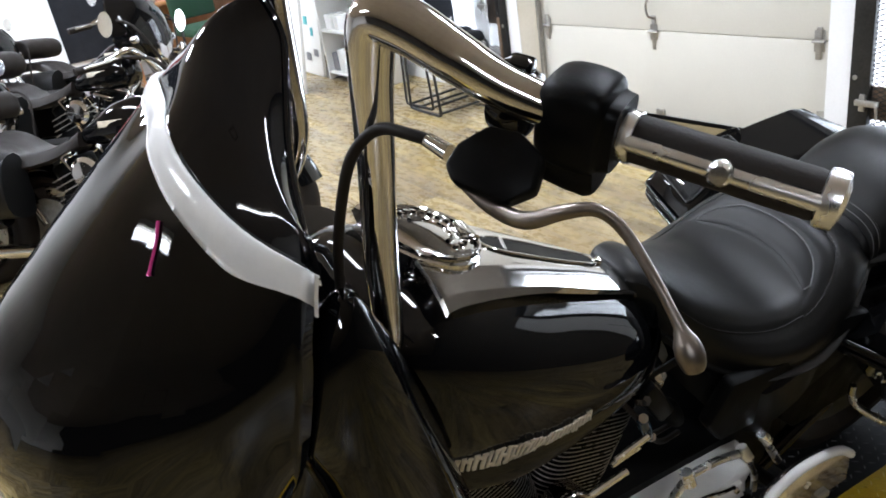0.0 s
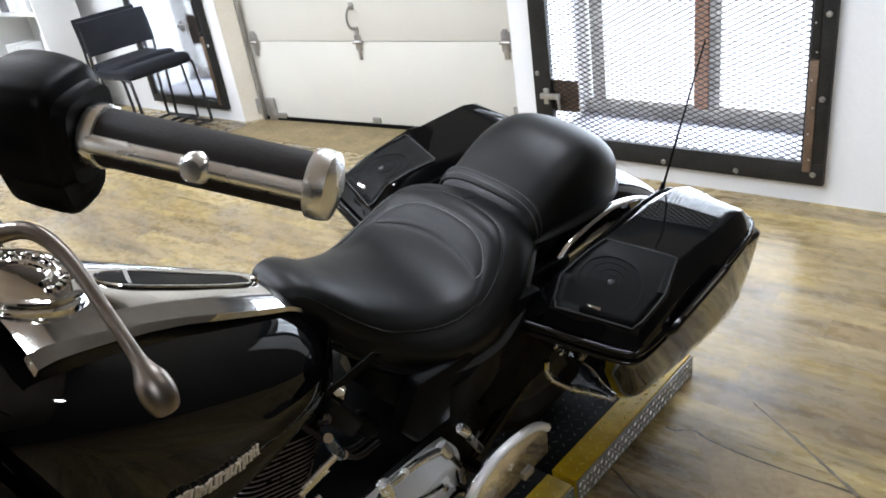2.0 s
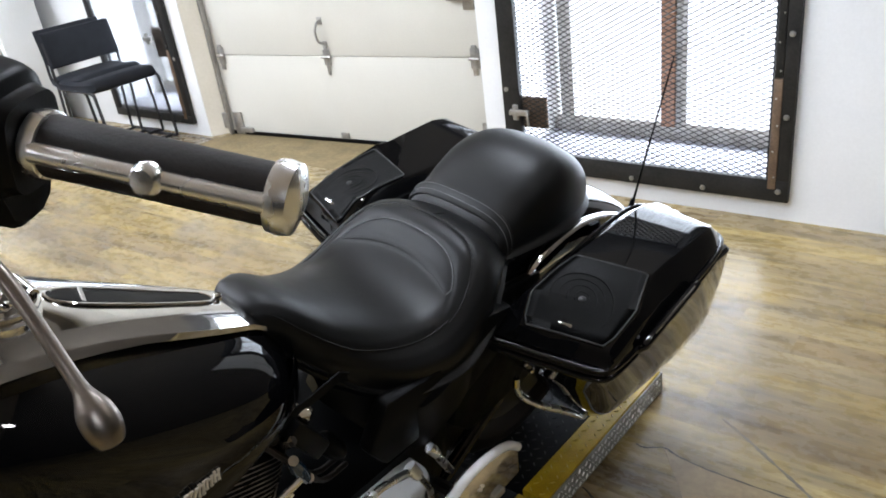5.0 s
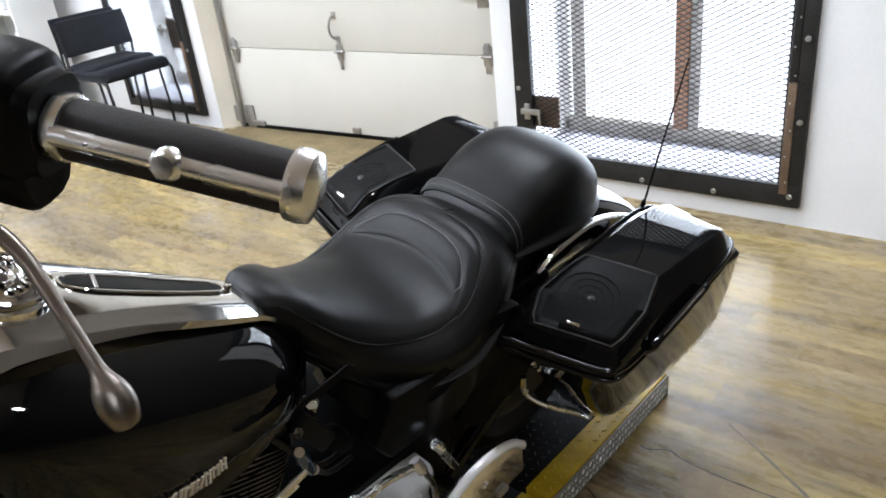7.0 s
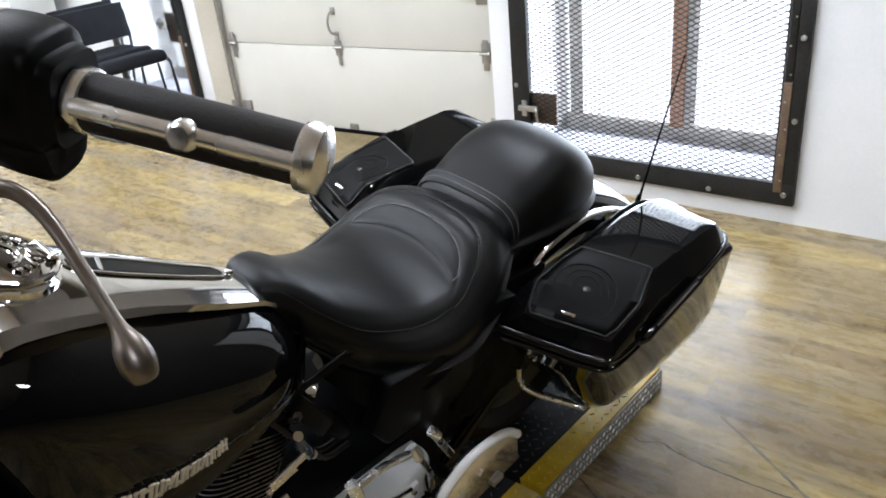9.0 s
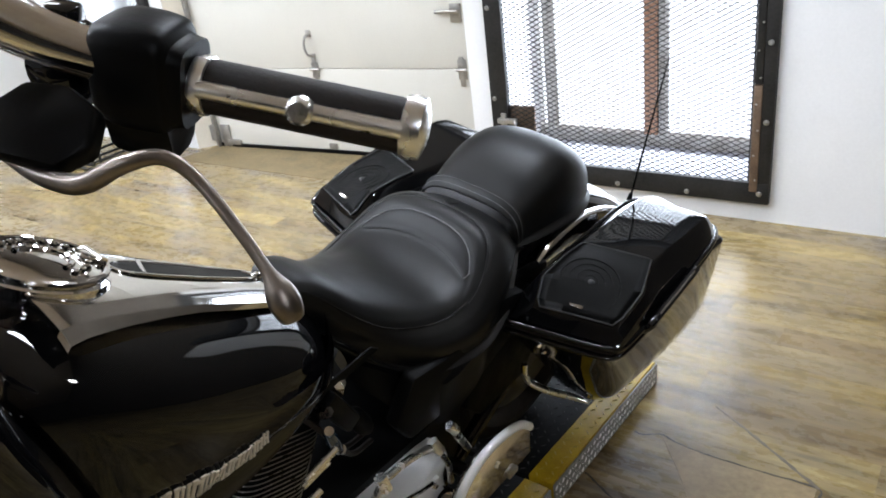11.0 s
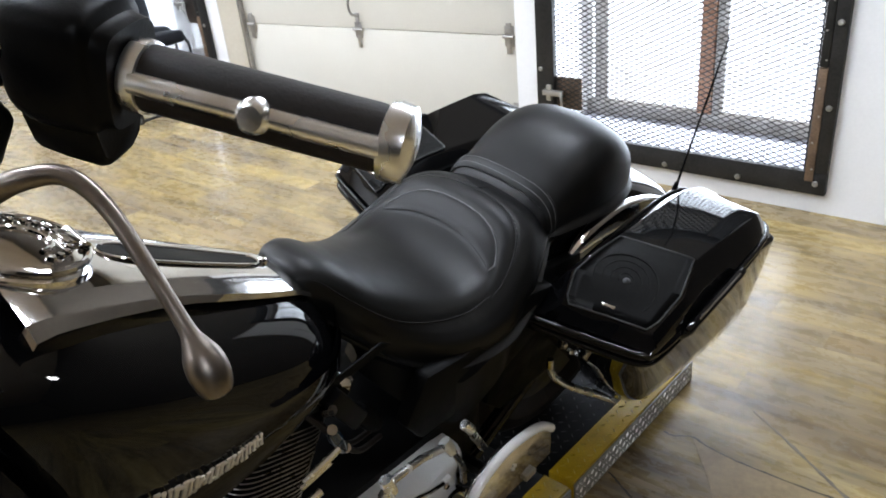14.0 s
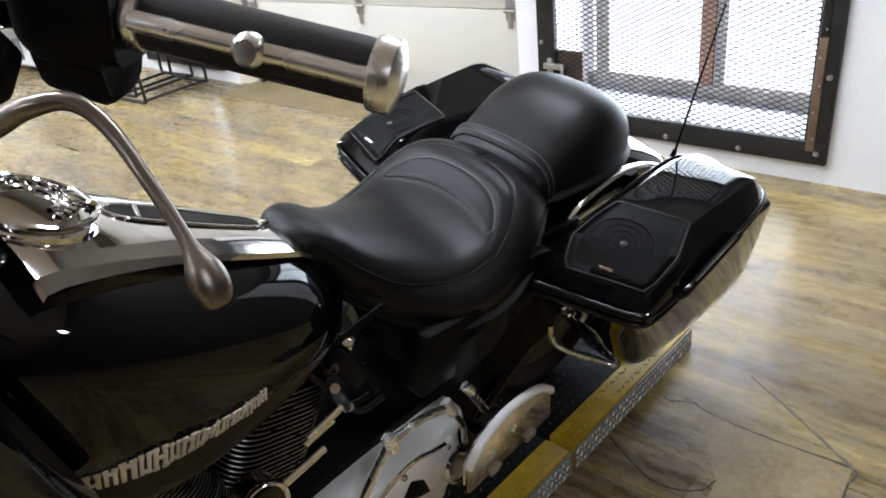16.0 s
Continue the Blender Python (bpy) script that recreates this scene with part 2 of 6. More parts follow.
# ---- mesh helpers ----
def mesh_from(verts, faces, name="mesh", sharp=40):
    me = bpy.data.meshes.new(name)
    me.from_pydata([tuple(v) for v in verts], [], faces)
    me.update()
    b = bmesh.new()
    b.from_mesh(me)
    bmesh.ops.recalc_face_normals(b, faces=b.faces)
    b.to_mesh(me)
    b.free()
    me.polygons.foreach_set("use_smooth", [True] * len(me.polygons))
    me.set_sharp_from_angle(angle=radians(sharp))
    return me


def merge(*pieces):
    """One (verts, faces) out of several."""
    verts, faces = [], []
    for v, f in pieces:
        k = len(verts)
        verts += [tuple(p) for p in v]
        faces += [tuple(i + k for i in q) for q in f]
    return verts, faces


def moved(piece, m):
    return [tuple(m @ Vector(p)) for p in piece[0]], piece[1]


def part(name, piece, material, parent=None, label="", sharp=40):
    """Links verts and faces (or a mesh) as one mesh object under a thing or a part."""
    me = piece if isinstance(piece, bpy.types.Mesh) else mesh_from(*piece, name, sharp)
    if material and not me.materials:
        me.materials.append(material)
    ob = new(name, me)
    if parent is not None:
        ob.parent = parent
    if label:
        ob["label"] = label
    return ob


def thing(name, m, label, category, group="", kind=""):
    ob = new(name)
    ob.empty_display_size = 0.1
    ob.matrix_world = m
    return tagged(ob, label, category, group, kind)


def spline(points, per=6, closed=False):
    """Catmull-Rom through the points."""
    p = np.asarray(points, float)
    n = len(p)
    out = []
    segs = n if closed else n - 1
    for i in range(segs):
        a, b, c, d = (p[(i - 1) % n] if closed or i > 0 else 2 * p[0] - p[1], p[i], p[(i + 1) % n],
                      p[(i + 2) % n] if closed or i + 2 < n else 2 * p[-1] - p[-2])
        for k in range(per):
            t = k / per
            out.append(0.5 * (2 * b + (c - a) * t + (2 * a - 5 * b + 4 * c - d) * t * t + (3 * b - a - 3 * c + d) * t ** 3))
    if not closed:
        out.append(p[-1])
    return np.array(out)


def skin(rings, closed=True, cap=True):
    """Faces between rings of equal length."""
    rings = np.asarray(rings, float)
    m, k = rings.shape[:2]
    verts = [tuple(v) for v in rings.reshape(-1, 3)]
    faces = []
    for i in range(m - 1):
        for j in range(k if closed else k - 1):
            a, b = i * k + j, i * k + (j + 1) % k
            faces.append((a, b, b + k, a + k))
    if cap and closed:
        faces += [tuple(range(k)), tuple(range((m - 1) * k, m * k))]
    return verts, faces


def loft(sections, along=5, around=4, closed=True, cap=True):
    """A smooth skin through cross-sections (each a list of points, all of one length)."""
    s = np.array([spline(r, around, closed) for r in sections])
    rows = np.stack([spline(s[:, j], along) for j in range(s.shape[1])], 1)
    return skin(rows, closed, cap)


def tube(points, radius, sides=10, per=5, smooth=True, flat=1.0, closed=False):
    """A round bar along the points; radius may be a list; flat squeezes it across."""
    r = np.full(len(points), radius, float) if np.isscalar(radius) else np.asarray(radius, float)
    p = np.asarray(points, float)
    if smooth and len(p) > 2:
        q = spline(np.column_stack([p, r]), per, closed)
        p, r = q[:, :3], q[:, 3]
    n = len(p)
    rings, up = [], None
    for i in range(n):
        d = Vector(p[(i + 1) % n] - p[i - 1]) if closed else Vector(p[min(i + 1, n - 1)] - p[max(i - 1, 0)])
        d.normalize()
        if up is None:
            up = d.orthogonal().normalized() if abs(d.z) > 0.9 else (Vector((0, 0, 1)) - d * d.z).normalized()
        up = (up - d * up.dot(d)).normalized()
        side = d.cross(up)
        rings.append([p[i] + r[i] * (np.array(side) * math.cos(a) + flat * np.array(up) * math.sin(a)) for a in np.linspace(0, 2 * math.pi, sides, endpoint=False)])
    if closed:
        rings.append(rings[0])
    return skin(rings, True, not closed)


def lathe(profile, sides=28):
    """Turns (radius, height) pairs about z."""
    return skin([[(r * math.cos(a), r * math.sin(a), h) for a in np.linspace(0, 2 * math.pi, sides, endpoint=False)] for r, h in profile])


def box(sx, sy, sz, centre=(0, 0, 0), bevel=0.004, segs=2):
    b = bmesh.new()
    bmesh.ops.create_cube(b, size=1)
    bmesh.ops.scale(b, vec=(sx, sy, sz), verts=b.verts)
    if bevel:
        bmesh.ops.bevel(b, geom=b.edges[:], offset=min(bevel, 0.45 * min(sx, sy, sz)), segments=segs, affect="EDGES", profile=0.5)
    bmesh.ops.translate(b, vec=centre, verts=b.verts)
    out = [tuple(v.co) for v in b.verts], [tuple(v.index for v in f.verts) for f in b.faces]
    b.free()
    return out


def prism(outline, depth, bevel=0.003):
    """An outline in the xy plane given a thickness along z, with rounded edges."""
    b = bmesh.new()
    f = b.faces.new([b.verts.new((x, y, 0)) for x, y in outline])
    r = bmesh.ops.extrude_face_region(b, geom=[f])
    bmesh.ops.translate(b, vec=(0, 0, depth), verts=[e for e in r["geom"] if isinstance(e, bmesh.types.BMVert)])
    if bevel:
        bmesh.ops.bevel(b, geom=b.edges[:], offset=bevel, segments=2, affect="EDGES", profile=0.5)
    b.verts.index_update()
    out = [tuple(v.co) for v in b.verts], [tuple(v.index for v in q.verts) for q in b.faces]
    b.free()
    return out


def thick_sheet(rows, shift):
    """A surface grid with a second skin behind it and closed edges."""
    rows = np.asarray(rows, float)
    back_rows = rows + np.asarray(shift)
    v1, f1 = skin(rows, False, False)
    v2, f2 = skin(back_rows, False, False)
    n, k, m = len(v1), rows.shape[1], rows.shape[0]
    e = [(j, j + 1, n + j + 1, n + j) for j in range(k - 1)] + [((m - 1) * k + j, (m - 1) * k + j + 1, n + (m - 1) * k + j + 1, n + (m - 1) * k + j) for j in range(k - 1)]
    e += [(i * k, (i + 1) * k, n + (i + 1) * k, n + i * k) for i in range(m - 1)] + [(i * k + k - 1, (i + 1) * k + k - 1, n + (i + 1) * k + k - 1, n + i * k + k - 1) for i in range(m - 1)]
    return v1 + v2, f1 + [q[::-1] for q in f2] + e


def frame_at(p, normal, along):
    """A pose at p with z along normal and x along the given way."""
    z = Vector(normal).normalized()
    x = (Vector(along) - z * z.dot(Vector(along))).normalized()
    return Matrix.Translation(p) @ Matrix((x, z.cross(x), z)).transposed().to_4x4()


def interp(x, xs, ys):
    return float(np.interp(x, xs, ys))


# ---- the room ----
WALL = Matrix.Translation((0.115, 3.107, 0)) @ Matrix.Rotation(radians(180 - 9.4), 4, "Z")  # x runs along the front wall, y into the room, z up
ROOM_H = 3.0
def wall_piece(s0, s1, z0, z1, thick=0.4):
    return box(s1 - s0, thick, z1 - z0, ((s0 + s1) / 2, -thick / 2, (z0 + z1) / 2), 0)


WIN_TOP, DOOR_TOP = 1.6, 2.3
front = merge(wall_piece(-0.23, 0.23, 0, WIN_TOP), wall_piece(0.23, 1.37, 0, 0.13), wall_piece(1.37, 1.535, 0, WIN_TOP), wall_piece(3.677, 3.835, 0, WIN_TOP),
              wall_piece(3.835, 4.61, 0, 0.13), wall_piece(4.61, 9.6, 0, ROOM_H))
# unseen above the windows: coloured dark so the glossy lids reflect less
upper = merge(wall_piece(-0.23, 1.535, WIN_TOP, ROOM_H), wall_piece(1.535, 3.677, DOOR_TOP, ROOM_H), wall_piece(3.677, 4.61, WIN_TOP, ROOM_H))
tagged(part("wall_front_upper", moved(upper, WALL), dim_unseen_wall), "unseen upper wall over the windows, coloured dark to dim reflections", "wall", kind="structure")
wall_front = part("wall_front", moved(front, WALL), white_plaster)
tagged(wall_front, "white painted plaster wall with deep window and door openings", "wall", kind="structure")

# unseen from here on: coloured dark so tank and console mirror less white
tagged(part("wall_front_end", moved(wall_piece(-7.4, -0.23, 0, ROOM_H), WALL), dim_unseen_wall), "unseen wall beyond the white plaster, coloured dark to dim reflections", "wall", kind="structure")
X0, X1, Y0 = -8.6, 7.2, -7.0
# right and back walls are unseen: dark cuts reflections, white wall_back_left adds them
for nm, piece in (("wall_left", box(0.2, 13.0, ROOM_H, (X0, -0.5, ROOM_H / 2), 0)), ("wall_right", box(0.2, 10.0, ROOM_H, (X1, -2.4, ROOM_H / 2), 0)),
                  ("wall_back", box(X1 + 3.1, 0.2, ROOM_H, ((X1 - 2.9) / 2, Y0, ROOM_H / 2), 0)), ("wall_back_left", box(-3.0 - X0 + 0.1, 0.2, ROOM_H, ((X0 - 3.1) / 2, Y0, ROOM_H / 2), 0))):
    tagged(part(nm, piece, white_plaster if "left" in nm else dark_unseen_wall), "plain white painted plaster wall of the workshop" if "left" in nm else "unseen workshop wall, coloured dark to cut reflected light", "wall", kind="structure")
ceiling = part("ceiling", box(X1 - X0 + 0.4, 13.4, 0.15, ((X0 + X1) / 2, -0.7, ROOM_H + 0.075), 0), ceiling_paint)
tagged(ceiling, "flat cream painted workshop ceiling", "ceiling", kind="structure")
sub_floor = part("ground", box(X1 - X0 + 0.4, 13.4, 0.1, ((X0 + X1) / 2, -0.7, -0.058), 0), crack_dark)
tagged(sub_floor, "dark underlay beneath the worn floor planks", "floor", kind="structure")
tagged(part("door_jamb", prism([(-3.512, 3.711), (-3.405, 3.80), (-3.39, 4.1), (-3.585, 4.1)], DOOR_TOP, 0), reveal_paint), "cream painted side of the deep garage door opening", "trim", kind="structure")
back_light = part("backdrop", moved(box(16.0, 0.02, 8.0, (3.0, -0.75, 2.6), 0), WALL), daylight_glow)
tagged(back_light, "overexposed white daylight outside the windows", "backdrop", kind="structure")


def expanded_mesh(s0, s1, z0, z1, wide, high, w=0.0028, t=0.0022):
    """Crossing slanted strands of expanded metal, clipped to the opening."""
    verts, faces = [], []
    slope = high / wide
    for sign in (1, -1):
        n0 = int(((z1 - z0) + (s1 - s0) * slope) / high) + 2
        for i in range(-1, n0):
            c = z0 + i * high - (0 if sign < 0 else (s1 - s0) * slope)
            a, b = s0, s1
            za, zb = (c, c + (s1 - s0) * slope) if sign > 0 else (c, c - (s1 - s0) * slope)
            pts = []
            for s, z in ((a, za), (b, zb)):
                zc = min(max(z, z0), z1)
                pts.append((s + (zc - z) / (slope * sign), zc))
            (p, zp), (q, zq) = pts
            if q - p < wide * 0.4:
                continue
            k = len(verts)
            y = 0.0 if sign > 0 else 0.0012
            for s, z in ((p, zp), (q, zq)):
                verts += [(s, y - t, z - w), (s, y + t, z - w * 0.4), (s, y + t, z + w), (s, y - t, z + w * 0.4)]
            faces += [(k, k + 1, k + 5, k + 4), (k + 1, k + 2, k + 6, k + 5), (k + 2, k + 3, k + 7, k + 6), (k + 3, k, k + 4, k + 7)]
    return verts, faces


def bar(s0, s1, z0, z1, y0, y1, bevel=0.002):
    return box(s1 - s0, y1 - y0, z1 - z0, ((s0 + s1) / 2, (y0 + y1) / 2, (z0 + z1) / 2), bevel)


def security_window(name, s0, s1, z0, z1, rail, side_rail, bolts, lock, mullions, wide, high, label):
    """A steel-framed mesh guard bolted over a deep window."""
    win = thing(name, WALL, label, "window", kind="structure")
    fr = part("window_frame", merge(bar(s0, s1, z0, z0 + rail, 0.002, 0.03), bar(s0, s1, z1 - rail, z1, 0.002, 0.03), bar(s0, s0 + side_rail, z0 + rail, z1 - rail, 0.002, 0.03),
                                    bar(s1 - rail, s1, z0 + rail, z1 - rail, 0.002, 0.03)), dark_steel, win, "dark steel guard frame")
    for s, z in bolts:
        part("bolt", moved(lathe([(0.0001, 0.008), (0.008, 0.007), (0.011, 0.003), (0.011, 0)], 10), Matrix.Translation((s, 0.03, z)) @ Matrix.Rotation(radians(-90), 4, "X")), galvanised, fr)
    inner = (s0 + side_rail * 0.8, s1 - rail * 0.8, z0 + rail * 0.8, z1 - rail * 0.8)
    m = part("mesh_guard", moved(expanded_mesh(*inner, wide, high), Matrix.Translation((0, 0.012, 0))), mesh_steel, win, "diamond expanded metal mesh")
    tagged(m, kind="stuff")
    part("hinge_strip", bar(s0 + side_rail, s0 + side_rail + 0.03, z0 + rail * 0.6, z0 + 0.47, 0.004, 0.034), rust_steel, win, "rusty steel angle strip")
    part("hinge_strip", bar(s0 + side_rail + 0.001, s0 + side_rail + 0.03, z0 + 0.474, z1 - rail, 0.004, 0.032), dark_steel, win, "dark steel angle strip")
    for k in range(12):
        part("hinge_screw", moved(lathe([(0.0001, 0.003), (0.003, 0.002), (0.004, 0)], 8), Matrix.Translation((s0 + side_rail + 0.009 + 0.01 * (k % 2), 0.034, z0 + 0.1 + 0.1 * k)) @ Matrix.Rotation(radians(-90), 4, "X")), galvanised, win)
    part("inner_strip", bar(s0 + side_rail + 0.036, s0 + side_rail + 0.041, z0 + rail, z1 - rail, 0.004, 0.016), dark_steel, win)
    # sill and the window behind
    part("window_sill", bar(s0 + 0.045, s1 - 0.042, 0.131, 0.15, -0.4, -0.002), sill_paint, win, "pale grey-painted deep sill")
    part("bottom_rail", bar(s0 + 0.045, s1 - 0.042, 0.15, 0.205, -0.40, -0.34), sill_stone, win, "weathered grey bottom rail")
    for a, b, mat, lab in mullions:
        part("mullion", bar(a, b, 0.205, z1, -0.40, -0.345), mat, win, lab)
    ls0, ls1, lz0, lz1 = lock
    lk = part("lock_plate", bar(ls0, ls1, lz0, lz1, -0.006, 0.004), rust_steel, win, "dark rusty lock plate")
    part("latch", merge(bar(ls1 - 0.05, ls1 + 0.045, lz1 - 0.075, lz1 - 0.052, 0.03, 0.05), bar(ls1 + 0.005, ls1 + 0.03, lz1 - 0.1, lz1 - 0.03, 0.03, 0.042),
                        tube([(ls1 - 0.045, 0.045, lz1 - 0.06), (ls1 - 0.05, 0.05, lz1 - 0.075), (ls1 - 0.05, 0.045, lz1 - 0.12)], 0.006, 8)), galvanised, lk)
    return win


window_1 = security_window("window_1", 0.187, 1.412, 0.084, 1.65, 0.085, 0.045,
                           [(0.223, 0.092 + 0.035), (0.506, 0.105), (0.806, 0.105), (1.1, 0.105), (0.212, 0.416), (0.212, 0.712), (0.212, 1.1), (1.39, 0.45), (1.39, 0.85)],
                           (1.205, 1.33, 0.275, 0.415), [(0.77, 0.832, brown_wood, "brown painted wooden mullion"), (0.735, 0.765, sill_stone, ""), (1.29, 1.33, sill_stone, ""), (0.24, 0.285, dark_steel, "")],
                           0.042, 0.021, "steel mesh guard over a bright daylit window")
window_2 = security_window("window_2", 3.79, 4.655, 0.08, 1.65, 0.05, 0.05, [(3.81, 0.5), (3.81, 1.0)], (3.845, 4.01, 0.50, 0.685),
                           [(4.12, 4.2, sill_stone, ""), (3.85, 3.88, sill_stone, "")], 0.03, 0.015, "mesh-guarded narrow window beside the black chairs")

# ---- garage door ----
DOOR = Matrix.Translation((-2.5, 3.72, 0)) @ Matrix.Rotation(radians(180 - 4), 4, "Z")
garage = thing("door_1", DOOR, "closed cream sectional garage door with steel hinges and a pull handle", "garage door", kind="structure")
for i in range(5):
    part("panel", box(2.02, 0.04, 0.495, (-0.125, -0.021, 0.252 + 0.4985 * i), 0.004), door_paint, garage)
part("bottom_seal", box(2.02, 0.03, 0.022, (-0.125, -0.006, 0.013), 0.004), black_plastic, garage, "black rubber seal")
for s in (0.826, -0.935):
    for z in (0.5, 1.0, 1.5):
        part("hinge", merge(box(0.05, 0.006, 0.1, (s, 0.004, z), 0.002), box(0.028, 0.008, 0.15, (s, 0.008, z - 0.01), 0.003),
                            tube([(s - 0.03, 0.014, z), (s + 0.03, 0.014, z)], 0.009, 8, smooth=False)), galvanised, garage)
part("hinge", merge(box(0.045, 0.006, 0.085, (0.004, 0.004, 0.495), 0.002), box(0.02, 0.008, 0.16, (0.002, 0.007, 0.48), 0.003), tube([(-0.03, 0.013, 0.5), (0.035, 0.013, 0.5)], 0.009, 8, smooth=False)), galvanised, garage)
part("pull_handle", merge(tube([(0.012, 0.004, 0.69), (0.014, 0.03, 0.685), (0.025, 0.04, 0.64), (0.018, 0.036, 0.59), (0.004, 0.004, 0.57)], 0.007, 8), box(0.03, 0.006, 0.04, (0.012, 0.003, 0.695), 0.002),
                          box(0.028, 0.006, 0.04, (0.004, 0.003, 0.565), 0.002)), galvanised, garage, "curved steel pull handle")
part("bottom_bracket", box(0.055, 0.012, 0.035, (-0.027, 0.006, 0.045), 0.002), galvanised, garage)
part("corner_bracket", merge(box(0.07, 0.012, 0.14, (0.815, 0.006, 0.075), 0.002), box(0.1, 0.02, 0.03, (0.75, 0.01, 0.035), 0.002)), galvanised, garage)
part("corner_bracket", box(0.05, 0.008, 0.12, (-0.965, 0.005, 0.11), 0.002), galvanised, garage)
part("upper_bracket", merge(box(0.06, 0.01, 0.09, (-0.93, 0.006, 0.78), 0.002), tube([(-0.95, 0.02, 0.79), (-0.82, 0.02, 0.79)], 0.01, 8, smooth=False)), galvanised, garage)
part("track", merge(box(0.022, 0.045, 2.2, (0.895, 0.0, 1.1), 0.003), box(0.006, 0.03, 2.2, (0.877, 0.02, 1.1), 0.001), box(0.05, 0.03, 0.1, (0.91, 0.01, 0.09), 0.003)), galvanised, garage, "grey steel door track")


# ---- chairs ----
def chair(m):
    """Padded visitor chair on a bent steel tube sled frame; x is the way it faces."""
    c = thing("visitor_chair", m, "black fabric visitor chair on a thin black steel sled frame", "chair", "chairs by the window")
    sec = []
    for x, z0, z1 in ((-0.22, 0.425, 0.45), (-0.2, 0.41, 0.47), (0.0, 0.405, 0.465), (0.17, 0.405, 0.475), (0.215, 0.41, 0.465), (0.232, 0.425, 0.44)):
        h = 0.225 if abs(x) < 0.21 else 0.205
        sec.append([(x, -h, z0), (x, -h - 0.012, (z0 + z1) / 2), (x, -h + 0.01, z1), (x, 0, z1 + 0.006), (x, h - 0.01, z1), (x, h + 0.012, (z0 + z1) / 2), (x, h, z0), (x, 0, z0)])
    part("seat", loft(sec, 3, 2), black_fabric, c)
    sec = []
    for z in (0.545, 0.555, 0.6, 0.68, 0.74, 0.752):
        x = -0.21 - (z - 0.55) * 0.18
        d = 0.02 if z in (0.545, 0.752) else 0.032
        sec.append([(x - d, -0.2, z), (x - d, 0.2, z), (x, 0.235, z), (x + d * 0.4, 0.2, z), (x + d * 0.1, 0, z), (x + d * 0.4, -0.2, z), (x, -0.235, z)])
    part("backrest", loft(sec, 3, 3), black_fabric, c)
    for y in (-0.235, 0.235):
        part("leg_frame", tube([(-0.245, y, 0.70), (-0.23, y, 0.56), (-0.235, y, 0.47), (-0.18, y, 0.42), (0.1, y, 0.42), (0.2, y, 0.405), (0.225, y, 0.37), (0.25, y, 0.06), (0.235, y, 0.015), (0.15, y, 0.012), (-0.17, y, 0.012), (-0.21, y, 0.03), (-0.21, y, 0.1), (-0.17, y, 0.41)], 0.0105, 8, 3), black_metal, c)
    for x, z in ((-0.16, 0.014), (0.2, 0.014), (0.1, 0.405)):
        part("crossbar", tube([(x, -0.235, z), (x, 0.235, z)], 0.009, 8, smooth=False), black_metal, c)
    return c


chair_front = chair(Matrix.Translation((-3.99, 3.46, 0.009)) @ Matrix.Rotation(radians(-9), 4, "Z") @ Matrix.Diagonal((0.84, 0.96, 1, 1)))
copy_thing(chair_front, Matrix.Translation((-4.11, 3.495, 0.022)) @ Matrix.Rotation(radians(-6), 4, "Z") @ Matrix.Diagonal((0.84, 0.96, 1, 1)))

# ---- lamps ----
for x, y, power in ((2.3, -1.8, 37), (-2.4, 1.9, 10), (-0.35, 2.35, 34), (-4.8, 1.9, 56), (-7.0, 2.2, 70), (-3.6, -0.3, 44), (-6.2, -0.3, 80), (-1.8, 0.5, 42), (-1.9, -2.5, 16)):
    lamp = thing("ceiling_light", Matrix.Translation((x, y, ROOM_H)), "white twin-tube fluorescent ceiling light", "ceiling light", "ceiling lights")
    part("housing", box(1.25, 0.16, 0.05, (0, 0, -0.03), 0.008), white_laminate, lamp)
    for dy in (-0.045, 0.045):
        part("tube", tube([(-0.59, dy, -0.07), (0.59, dy, -0.07)], 0.014, 10, smooth=False), tube_glow, lamp)
    area_lamp("ceiling_lamp", power, 1.2, 0.16, Matrix.Translation((x, y, ROOM_H - 0.1)), (0.87, 0.95, 1.09))
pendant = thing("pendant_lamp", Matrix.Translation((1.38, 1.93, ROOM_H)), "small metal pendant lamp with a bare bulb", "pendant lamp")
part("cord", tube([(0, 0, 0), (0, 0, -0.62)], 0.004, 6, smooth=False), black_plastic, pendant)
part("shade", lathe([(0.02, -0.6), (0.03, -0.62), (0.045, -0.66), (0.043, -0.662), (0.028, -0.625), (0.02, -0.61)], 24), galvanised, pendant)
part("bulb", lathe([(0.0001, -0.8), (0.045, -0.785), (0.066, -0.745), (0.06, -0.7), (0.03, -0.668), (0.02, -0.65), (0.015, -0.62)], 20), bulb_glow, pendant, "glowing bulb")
area_lamp("window_daylight", 36, 1.0, 1.4, WALL @ Matrix.Translation((0.8, -0.3, 0.87)) @ Matrix.Rotation(radians(90), 4, "X"), (0.76, 0.86, 1.0))
area_lamp("window_daylight", 38, 0.7, 1.4, WALL @ Matrix.Translation((4.22, -0.3, 0.87)) @ Matrix.Rotation(radians(90), 4, "X"), (0.76, 0.86, 1.0))
# ---- the lift ----
HEAD, LEAN_ANGLE = 13.0, 13.0
LIFT = Matrix.Translation((-0.658, 1.329, 0)) @ Matrix.Rotation(radians(-HEAD), 4, "Z")  # y runs towards the bike's tail, x to its left
lift_edge, lift_inner = 0.222, 0.154


